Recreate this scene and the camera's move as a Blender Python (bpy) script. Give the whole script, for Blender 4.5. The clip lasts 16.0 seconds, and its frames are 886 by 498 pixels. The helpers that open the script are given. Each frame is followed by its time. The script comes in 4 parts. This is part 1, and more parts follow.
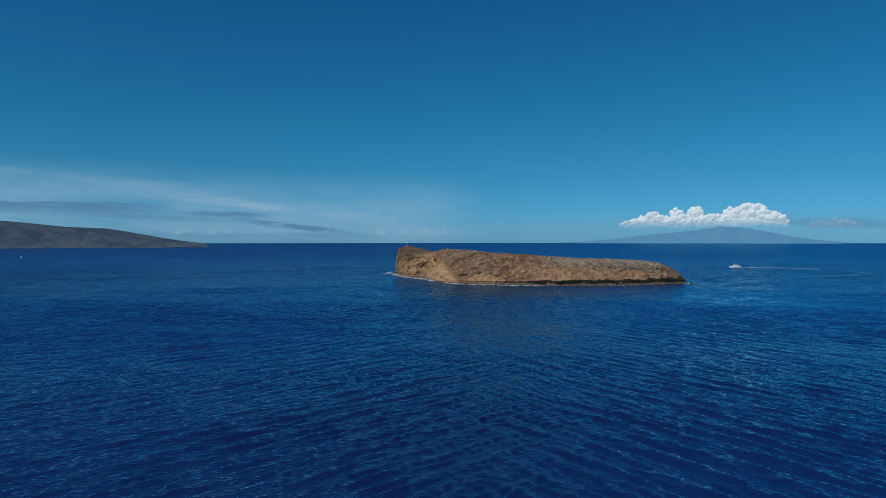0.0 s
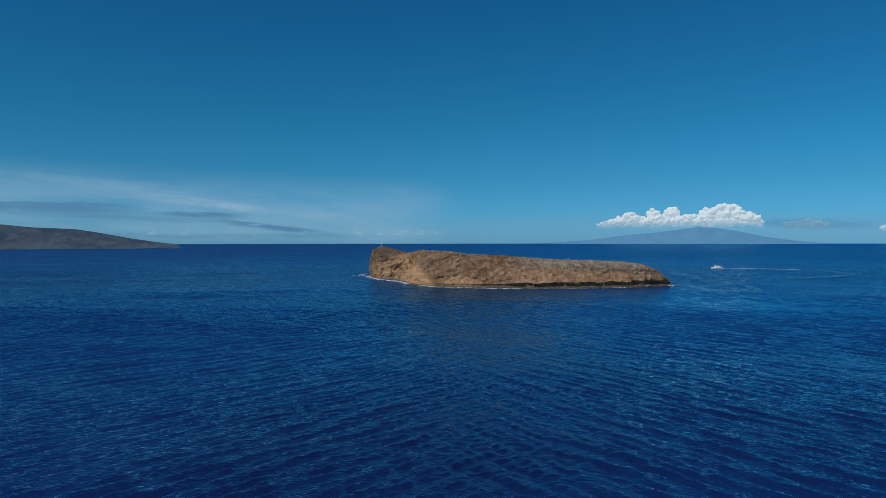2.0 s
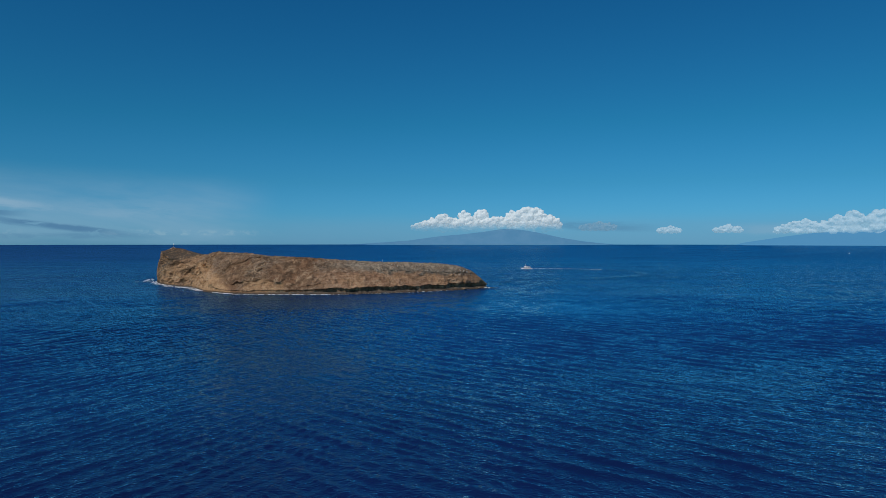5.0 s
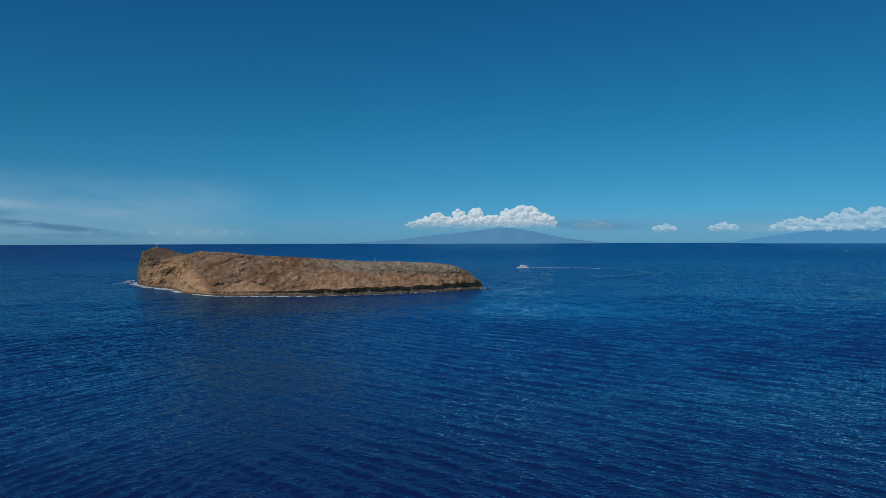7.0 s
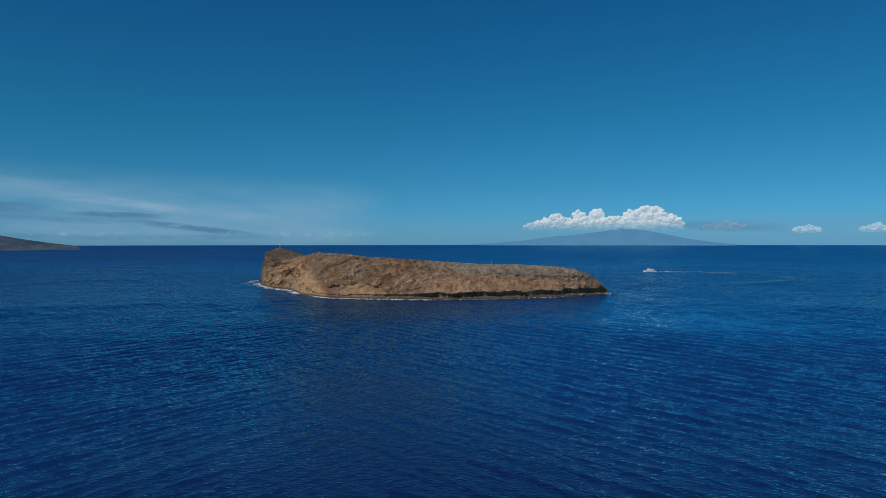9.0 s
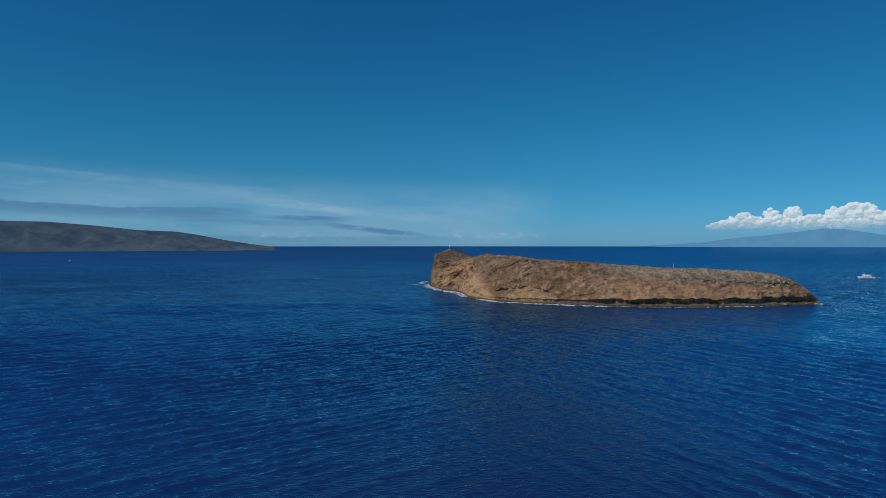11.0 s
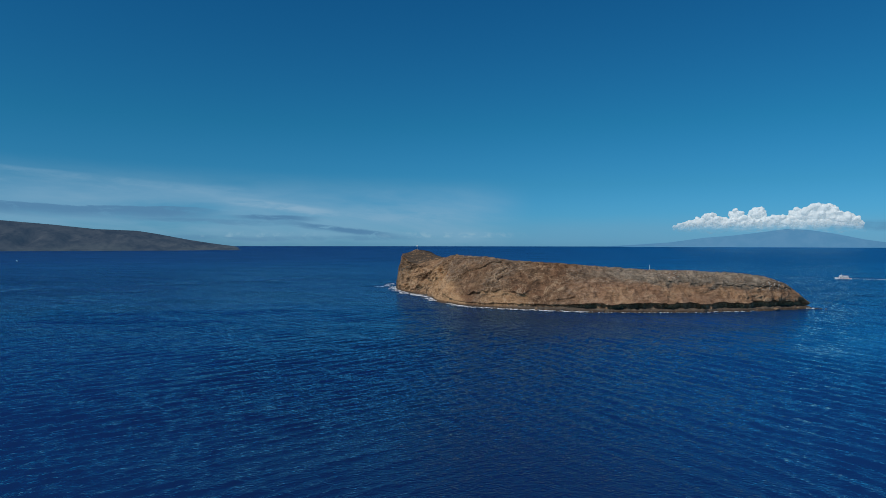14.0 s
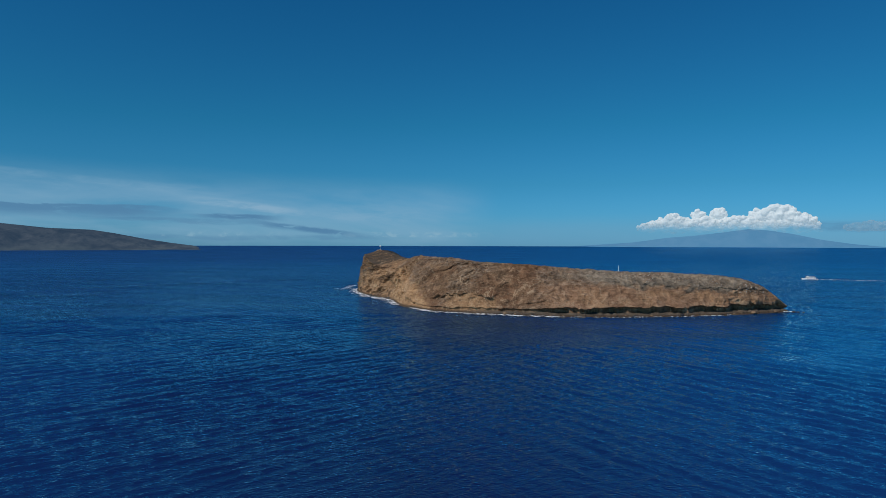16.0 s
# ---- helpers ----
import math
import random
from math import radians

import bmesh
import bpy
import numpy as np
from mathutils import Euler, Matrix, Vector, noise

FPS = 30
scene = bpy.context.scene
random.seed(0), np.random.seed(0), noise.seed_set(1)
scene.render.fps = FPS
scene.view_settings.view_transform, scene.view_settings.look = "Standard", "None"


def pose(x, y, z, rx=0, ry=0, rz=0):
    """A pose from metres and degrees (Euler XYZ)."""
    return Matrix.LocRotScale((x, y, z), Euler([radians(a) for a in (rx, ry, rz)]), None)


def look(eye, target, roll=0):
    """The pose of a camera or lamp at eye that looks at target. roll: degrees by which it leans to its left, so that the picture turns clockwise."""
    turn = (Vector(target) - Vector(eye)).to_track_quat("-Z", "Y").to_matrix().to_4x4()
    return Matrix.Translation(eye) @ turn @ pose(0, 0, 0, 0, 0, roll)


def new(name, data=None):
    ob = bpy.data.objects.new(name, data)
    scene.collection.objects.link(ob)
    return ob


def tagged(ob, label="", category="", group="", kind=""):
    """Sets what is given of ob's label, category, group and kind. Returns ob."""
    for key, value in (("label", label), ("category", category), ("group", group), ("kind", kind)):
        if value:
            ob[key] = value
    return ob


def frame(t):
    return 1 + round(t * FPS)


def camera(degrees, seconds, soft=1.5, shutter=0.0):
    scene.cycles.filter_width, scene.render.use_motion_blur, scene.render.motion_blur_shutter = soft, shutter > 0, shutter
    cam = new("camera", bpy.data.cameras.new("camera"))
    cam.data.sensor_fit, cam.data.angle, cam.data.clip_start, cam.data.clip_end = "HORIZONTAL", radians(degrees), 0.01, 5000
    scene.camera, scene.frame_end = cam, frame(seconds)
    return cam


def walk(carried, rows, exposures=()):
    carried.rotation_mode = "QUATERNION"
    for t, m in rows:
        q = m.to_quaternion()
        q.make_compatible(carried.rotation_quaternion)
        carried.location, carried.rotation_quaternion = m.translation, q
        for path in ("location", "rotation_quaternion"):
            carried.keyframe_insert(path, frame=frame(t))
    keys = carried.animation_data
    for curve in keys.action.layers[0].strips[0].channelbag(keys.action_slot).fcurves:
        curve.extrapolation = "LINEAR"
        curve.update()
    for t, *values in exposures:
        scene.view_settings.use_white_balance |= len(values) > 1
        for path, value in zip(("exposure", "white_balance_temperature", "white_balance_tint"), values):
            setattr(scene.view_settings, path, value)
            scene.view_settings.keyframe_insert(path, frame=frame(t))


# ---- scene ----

cam = camera(67.28, 16.0, soft=0.5)

# The flight: seconds and the pose of the drone, 50 m above the sea.
PATH = [
    (0.00, pose(0.00, 0.00, 49.98, 89.280, 0, 7.303) @ pose(0, 0, 0, 0, 0, -0.031)),
    (0.50, pose(-0.40, 9.60, 49.95, 89.278, 0, 7.139) @ pose(0, 0, 0, 0, 0, -0.028)),
    (1.00, pose(-0.84, 19.24, 49.93, 89.292, 0, 6.876) @ pose(0, 0, 0, 0, 0, -0.034)),
    (1.50, pose(-1.36, 29.00, 49.92, 89.323, 0, 6.387) @ pose(0, 0, 0, 0, 0, -0.035)),
    (2.00, pose(-1.68, 38.86, 49.94, 89.334, 0, 5.387) @ pose(0, 0, 0, 0, 0, -0.073)),
    (2.50, pose(-1.65, 48.86, 49.98, 89.378, 0, 3.260) @ pose(0, 0, 0, 0, 0, -0.113)),
    (3.00, pose(-1.25, 59.04, 50.01, 89.369, 0, 0.188) @ pose(0, 0, 0, 0, 0, -0.106)),
    (3.50, pose(-0.37, 69.42, 50.00, 89.387, 0, -3.004) @ pose(0, 0, 0, 0, 0, -0.054)),
    (4.00, pose(1.06, 79.84, 49.94, 89.400, 0, -5.988) @ pose(0, 0, 0, 0, 0, -0.024)),
    (4.50, pose(3.05, 90.19, 49.84, 89.397, 0, -8.590) @ pose(0, 0, 0, 0, 0, -0.005)),
    (5.00, pose(5.26, 100.40, 49.72, 89.404, 0, -10.370) @ pose(0, 0, 0, 0, 0, -0.001)),
    (5.20, pose(6.09, 104.41, 49.67, 89.395, 0, -10.800) @ pose(0, 0, 0, 0, 0, -0.019)),
    (5.55, pose(7.49, 110.98, 49.53, 89.380, 0, -11.353) @ pose(0, 0, 0, 0, 0, -0.048)),
    (5.90, pose(8.80, 117.08, 49.36, 89.365, 0, -11.669) @ pose(0, 0, 0, 0, 0, -0.078)),
    (6.25, pose(10.03, 122.84, 49.18, 89.350, 0, -11.725) @ pose(0, 0, 0, 0, 0, -0.108)),
    (6.60, pose(11.16, 128.40, 49.02, 89.335, 0, -11.501) @ pose(0, 0, 0, 0, 0, -0.138)),
    (6.95, pose(12.19, 133.87, 48.92, 89.320, 0, -10.977) @ pose(0, 0, 0, 0, 0, -0.168)),
    (7.30, pose(13.09, 139.38, 48.89, 89.305, 0, -10.130) @ pose(0, 0, 0, 0, 0, -0.198)),
    (7.50, pose(13.56, 142.59, 48.92, 89.297, 0, -9.513) @ pose(0, 0, 0, 0, 0, -0.215)),
    (8.00, pose(14.82, 150.69, 49.06, 89.357, 0, -7.431) @ pose(0, 0, 0, 0, 0, -0.172)),
    (8.50, pose(15.77, 158.85, 49.18, 89.374, 0, -4.494) @ pose(0, 0, 0, 0, 0, -0.105)),
    (9.00, pose(16.30, 166.88, 49.30, 89.458, 0, -0.718) @ pose(0, 0, 0, 0, 0, -0.036)),
    (9.50, pose(16.40, 174.73, 49.42, 89.501, 0, 3.536) @ pose(0, 0, 0, 0, 0, -0.022)),
    (10.00, pose(16.01, 182.43, 49.52, 89.542, 0, 7.860) @ pose(0, 0, 0, 0, 0, -0.014)),
    (10.20, pose(15.86, 185.52, 49.56, 89.547, 0, 9.620) @ pose(0, 0, 0, 0, 0, -0.012)),
    (10.55, pose(15.25, 190.87, 49.57, 89.556, 0, 12.059) @ pose(0, 0, 0, 0, 0, -0.009)),
    (10.90, pose(14.28, 196.17, 49.53, 89.564, 0, 13.602) @ pose(0, 0, 0, 0, 0, -0.005)),
    (11.25, pose(13.05, 201.43, 49.47, 89.573, 0, 14.409) @ pose(0, 0, 0, 0, 0, -0.002)),
    (11.60, pose(11.70, 206.68, 49.40, 89.582, 0, 14.638) @ pose(0, 0, 0, 0, 0, 0.002)),
    (11.95, pose(10.33, 211.96, 49.34, 89.590, 0, 14.448) @ pose(0, 0, 0, 0, 0, 0.005)),
    (12.30, pose(9.06, 217.27, 49.32, 89.599, 0, 14.000) @ pose(0, 0, 0, 0, 0, 0.009)),
    (12.50, pose(8.42, 220.34, 49.34, 89.604, 0, 13.677) @ pose(0, 0, 0, 0, 0, 0.011)),
    (13.00, pose(6.89, 227.98, 49.38, 89.586, 0, 12.844) @ pose(0, 0, 0, 0, 0, 0.035)),
    (13.50, pose(5.44, 235.74, 49.44, 89.559, 0, 12.015) @ pose(0, 0, 0, 0, 0, 0.056)),
    (14.00, pose(4.13, 243.68, 49.51, 89.555, 0, 11.182) @ pose(0, 0, 0, 0, 0, 0.065)),
    (14.50, pose(2.93, 251.78, 49.59, 89.534, 0, 10.319) @ pose(0, 0, 0, 0, 0, 0.092)),
    (15.00, pose(1.81, 259.91, 49.72, 89.540, 0, 9.417) @ pose(0, 0, 0, 0, 0, 0.138)),
    (15.50, pose(0.93, 267.96, 49.89, 89.559, 0, 8.636) @ pose(0, 0, 0, 0, 0, 0.152)),
    (16.00, pose(0.11, 275.99, 50.07, 89.529, 0, 8.248) @ pose(0, 0, 0, 0, 0, 0.133)),
]

walk(cam, PATH, ((0, 0.0), (3.5, 0.0), (5, -0.07), (9, -0.1), (10.5, -0.03), (12, 0.0), (16, 0.0)))

# ---- world, sun ----
SUN_EL, SUN_AZ = 46.0, 221.0          # degrees; azimuth clockwise from +y, behind the flight and to its left


def nodes_of(owner):
    owner.use_nodes = True
    nt = owner.node_tree
    nt.nodes.clear()
    return nt


class G:
    """Short hand for building node trees."""

    def __init__(self, owner):
        self.nt = nodes_of(owner)

    def node(self, kind, **sets):
        n = self.nt.nodes.new(kind)
        for k, v in sets.items():
            setattr(n, k, v)
        return n

    def put(self, sock, v):
        if hasattr(v, "is_linked"):
            self.nt.links.new(v, sock)
        else:
            sock.default_value = v

    def math(self, op, a, b=0.0, c=0.0, clamp=False):
        n = self.node("ShaderNodeMath", operation=op, use_clamp=clamp)
        self.put(n.inputs[0], a), self.put(n.inputs[1], b), self.put(n.inputs[2], c)
        return n.outputs[0]

    def ramp(self, fac, stops, mode="LINEAR"):
        n = self.node("ShaderNodeValToRGB")
        n.color_ramp.interpolation = mode
        e = n.color_ramp.elements
        while len(e) < len(stops):
            e.new(0.5)
        for el, (p, col) in zip(e, stops):
            el.position = p
            el.color = (*col, 1) if len(col) == 3 else col
        self.put(n.inputs[0], fac)
        return n.outputs[0]

    def step(self, v, lo, hi):
        n = self.node("ShaderNodeMapRange", interpolation_type="SMOOTHSTEP")
        for i, x in enumerate((v, lo, hi, 0.0, 1.0)):
            self.put(n.inputs[i], x)
        return n.outputs[0]

    def mix(self, fac, a, b, how="MIX"):
        n = self.node("ShaderNodeMix", data_type="RGBA", blend_type=how)
        for i, x in ((0, fac), (6, a), (7, b)):
            if isinstance(x, tuple) and len(x) == 3:
                x = (*x, 1)
            self.put(n.inputs[i], x)
        return n.outputs[2]

    def coords(self, scale=(1, 1, 1), rot=(0, 0, 0), kind="Object"):
        t = self.node("ShaderNodeTexCoord")
        m = self.node("ShaderNodeMapping")
        m.inputs["Scale"].default_value, m.inputs["Rotation"].default_value = scale, [radians(a) for a in rot]
        self.nt.links.new(t.outputs[kind], m.inputs[0])
        return m.outputs[0]

    def noise(self, vec, scale, detail=4.0, rough=0.55, distort=0.0):
        n = self.node("ShaderNodeTexNoise")
        self.put(n.inputs["Vector"], vec)
        for k, v in (("Scale", scale), ("Detail", detail), ("Roughness", rough), ("Distortion", distort)):
            n.inputs[k].default_value = v
        return n.outputs[0]

    def xyz(self, vec):
        n = self.node("ShaderNodeSeparateXYZ")
        self.put(n.inputs[0], vec)
        return n.outputs

    def out(self, shader, kind="ShaderNodeOutputMaterial"):
        o = self.node(kind)
        self.nt.links.new(shader, o.inputs[0])


def build_world():
    world = bpy.data.worlds.new("sky")
    scene.world = world
    g = G(world)
    sky = g.node("ShaderNodeTexSky", sky_type="NISHITA", sun_disc=False)
    sky.sun_elevation, sky.sun_rotation = radians(SUN_EL), radians(SUN_AZ)
    sky.altitude, sky.air_density, sky.dust_density, sky.ozone_density = 50, 1.0, 0.3, 2.0
    way = g.node("ShaderNodeTexCoord").outputs["Generated"]
    x, y, z = g.xyz(way)
    el = g.math("ARCSINE", z)
    az = g.math("ARCTAN2", x, y)
    deg = g.math("MULTIPLY", el, 57.2958)
    azd = g.math("MULTIPLY", az, 57.2958)
    # the deep, clear trade-wind blue: darker and purer with height
    tint = g.ramp(g.math("DIVIDE", deg, 40.0, clamp=True), SKY_TINT)
    col = g.mix(1.0, sky.outputs[0], tint, "MULTIPLY")
    # veils, grey-blue layers and far rows of small clouds, low over the sea
    vec = g.node("ShaderNodeCombineXYZ")
    g.put(vec.inputs[0], g.math("MULTIPLY_ADD", deg, 1.4, azd))
    g.put(vec.inputs[1], g.math("MULTIPLY", deg, 4.5))
    broad = g.noise(vec.outputs[0], 0.09, 4, 0.6, 0.3)
    wisp = g.noise(vec.outputs[0], 0.34, 7, 0.66, 0.5)
    vec2 = g.node("ShaderNodeCombineXYZ")
    g.put(vec2.inputs[0], azd)
    g.put(vec2.inputs[1], g.math("MULTIPLY", deg, 1.6))
    lump = g.noise(vec2.outputs[0], 1.15, 5, 0.6, 0.2)
    level = g.math("ADD", deg, g.math("MULTIPLY_ADD", broad, 0.9, -0.45))
    wavy = g.math("ADD", level, g.math("MULTIPLY_ADD", wisp, 0.5, -0.25))
    for a0, e0, a1, e1, up, down, share, tone, tex, lo, hi in SKY_BANDS:
        mid = g.math("MULTIPLY_ADD", azd, (e1 - e0) / (a1 - a0), e0 - a0 * (e1 - e0) / (a1 - a0))
        d = g.math("SUBTRACT", deg if tex == "lump" else wavy, mid)
        soft = min(3.0, 0.3 * (a1 - a0))
        m = g.math("MULTIPLY", g.step(d, up, up * 0.25), g.step(d, -down, -down * 0.2))
        m = g.math("MULTIPLY", m, g.math("MULTIPLY", g.step(azd, a0 - soft, a0 + soft), g.step(azd, a1 + soft, a1 - soft)))
        m = g.math("MULTIPLY", m, g.step({"broad": broad, "wisp": wisp, "lump": lump}[tex], lo, hi))
        col = g.mix(g.math("MULTIPLY", m, share), col, tone)
    bg = g.node("ShaderNodeBackground")
    g.put(bg.inputs[0], col)
    bg.inputs[1].default_value = SKY_STRENGTH
    g.out(bg.outputs[0], "ShaderNodeOutputWorld")


SKY_STRENGTH = 0.06
SKY_TINT = [(0.0, (0.25, 0.77, 1.62)), (0.03, (0.215, 0.75, 1.5)), (0.125, (0.15, 0.69, 1.14)), (0.25, (0.1, 0.69, 1.02)), (0.5, (0.075, 0.64, 1.02)), (1.0, (0.12, 0.55, 0.9))]
VEIL = (3.8, 6.7, 9.3)
HAZE = (2.4, 5.6, 8.6)
LAYER = (1.4, 3.6, 6.3)
PUFF = (4.2, 7.2, 9.2)
# bearing and height at both ends, reach up and down (degrees), share, colour, texture and its range
SKY_BANDS = [
    (-80, 3.6, -6, 1.6, 4.2, 3.2, 0.66, VEIL, "broad", 0.1, 0.8),
    (-62, 6.6, -27, 4.3, 0.3, 0.6, 0.34, VEIL, "wisp", 0.3, 0.75),
    (-62, 5.2, -34, 4.2, 0.3, 0.5, 0.24, VEIL, "wisp", 0.4, 0.7),
    (-28.5, 3.6, -20.5, 2.6, 0.5, 0.5, 1.0, VEIL, "wisp", 0.33, 0.62),
    (-20, 2.6, -10, 2.2, 0.9, 0.8, 0.4, VEIL, "wisp", 0.33, 0.7),
    (-64, 3.45, -31, 2.65, 0.14, 1.1, 0.9, LAYER, "wisp", 0.22, 0.46),
    (-36, 1.9, -24, 1.75, 0.2, 0.35, 0.5, LAYER, "wisp", 0.25, 0.55),
    (-28.2, 2.25, -22.6, 2.2, 0.2, 0.4, 0.95, LAYER, "wisp", 0.27, 0.45),
    (-23.6, 1.75, -16.0, 0.85, 0.28, 0.4, 0.95, LAYER, "wisp", 0.3, 0.47),
    (-34, 0.55, -14, 0.55, 0.3, 0.35, 0.45, LAYER, "wisp", 0.3, 0.6),
    (-31.5, 0.6, -22.5, 0.6, 0.5, 0.12, 0.5, PUFF, "lump", 0.5, 0.66),
    (-15.2, 0.62, -5.6, 0.62, 0.5, 0.12, 0.6, PUFF, "lump", 0.46, 0.62),
    (-5, 0.4, 60, 0.6, 2.2, 0.9, 0.42, HAZE, "broad", 0.0, 0.5),
    (19, 1.35, 27, 1.15, 0.55, 0.4, 0.5, LAYER, "wisp", 0.3, 0.6),
    (34, 1.0, 60, 1.2, 0.7, 0.6, 0.5, VEIL, "wisp", 0.25, 0.6),
]
build_world()
sun = new("sun", bpy.data.lights.new("sun", "SUN"))
sun.data.energy, sun.data.angle, sun.data.color = 3.0, radians(0.53), (1.0, 0.95, 0.87)
_a, _e = radians(SUN_AZ), radians(SUN_EL)
sun.matrix_world = look((math.sin(_a) * math.cos(_e) * 300, math.cos(_a) * math.cos(_e) * 300, math.sin(_e) * 300), (0, 0, 0))
scene.view_settings.exposure = 0.0


# ---- numeric noise ----
def lattice(i, j, k, seed):
    h = (i * 374761393 + j * 668265263 + k * 2147483647 + seed * 144665) & 0xFFFFFFFF
    h = ((h ^ (h >> 13)) * 1274126177) & 0xFFFFFFFF
    h = ((h ^ (h >> 16)) * 2246822519) & 0xFFFFFFFF
    return ((h ^ (h >> 15)) & 0xFFFF) / 32767.5 - 1.0


def vnoise(x, y, z, seed=0):
    """Smooth noise in -1..1 on arrays."""
    x, y, z = np.broadcast_arrays(np.asarray(x, float), np.asarray(y, float), np.asarray(z, float))
    i, j, k = (np.floor(a).astype(np.int64) for a in (x, y, z))
    u, v, w = (a - b for a, b in ((x, i), (y, j), (z, k)))
    u, v, w = (a * a * a * (a * (a * 6 - 15) + 10) for a in (u, v, w))
    total = 0.0
    for di in (0, 1):
        for dj in (0, 1):
            for dk in (0, 1):
                total = total + lattice(i + di, j + dj, k + dk, seed) * (u if di else 1 - u) * (v if dj else 1 - v) * (w if dk else 1 - w)
    return total


def fbm(x, y, z=0.0, octaves=4, seed=0, gain=0.5, ridged=False):
    total, amp, f = 0.0, 1.0, 1.0
    for o in range(octaves):
        n = vnoise(x * f, y * f, z * f, seed + o * 17)
        total = total + amp * ((1 - 2 * np.abs(n)) if ridged else n)
        amp, f = amp * gain, f * 2.03
    return total


def smooth(a, lo, hi):
    t = np.clip((a - lo) / (hi - lo), 0, 1)
    return t * t * (3 - 2 * t)


def spline(points, n):
    """Catmull-Rom through the points, n samples even along the chord length; returns samples and their station numbers."""
    p = np.array(points, float)
    q = np.vstack([2 * p[0] - p[1], p, 2 * p[-1] - p[-2]])
    d = np.r_[0, np.cumsum(np.linalg.norm(np.diff(p[:, :2], axis=0), axis=1))]
    st = np.interp(np.linspace(0, d[-1], n), d, np.arange(len(p)))
    return along(points, st), st


def along(points, st):
    p = np.array(points, float)
    q = np.vstack([2 * p[0] - p[1], p, 2 * p[-1] - p[-2]])
    i = np.clip(st.astype(int), 0, len(p) - 2)
    t = (st - i)[:, None]
    a, b, c, d = q[i], q[i + 1], q[i + 2], q[i + 3]
    return 0.5 * (2 * b + (c - a) * t + (2 * a - 5 * b + 4 * c - d) * t * t + (3 * b - a - 3 * c + d) * t ** 3)


def grid_mesh(name, pos, closed=False, smooth_shade=True):
    """A mesh from an array (rows, columns, 3)."""
    h, w, _ = pos.shape
    idx = np.arange(h * w).reshape(h, w)
    if closed:
        idx = np.hstack([idx, idx[:, :1]])
    quads = np.stack([idx[:-1, :-1], idx[:-1, 1:], idx[1:, 1:], idx[1:, :-1]], -1).reshape(-1, 4)
    me = bpy.data.meshes.new(name)
    me.vertices.add(h * w)
    me.vertices.foreach_set("co", pos.reshape(-1).astype(np.float32))
    me.loops.add(quads.size)
    me.loops.foreach_set("vertex_index", quads.reshape(-1).astype(np.int32))
    me.polygons.add(len(quads))
    me.polygons.foreach_set("loop_start", np.arange(0, quads.size, 4, dtype=np.int32))
    me.polygons.foreach_set("use_smooth", np.full(len(quads), smooth_shade))
    me.update(calc_edges=True)
    me.validate()
    return me


# ---- materials ----
def principled(g, **kw):
    n = g.node("ShaderNodeBsdfPrincipled")
    for k, v in kw.items():
        g.put(n.inputs[k.replace("_", " ")], (*v, 1) if isinstance(v, tuple) and len(v) == 3 else v)
    return n


def plain(name, col, rough=0.5, metal=0.0, grain=0.08, scale=3.0):
    m = bpy.data.materials.new(name)
    g = G(m)
    n = g.noise(g.coords(), scale, 5)
    c = g.mix(n, tuple(a * (1 - grain) for a in col), tuple(min(1, a * (1 + grain)) for a in col))
    p = principled(g, Base_Color=c, Roughness=rough, Metallic=metal)
    g.out(p.outputs[0])
    return m


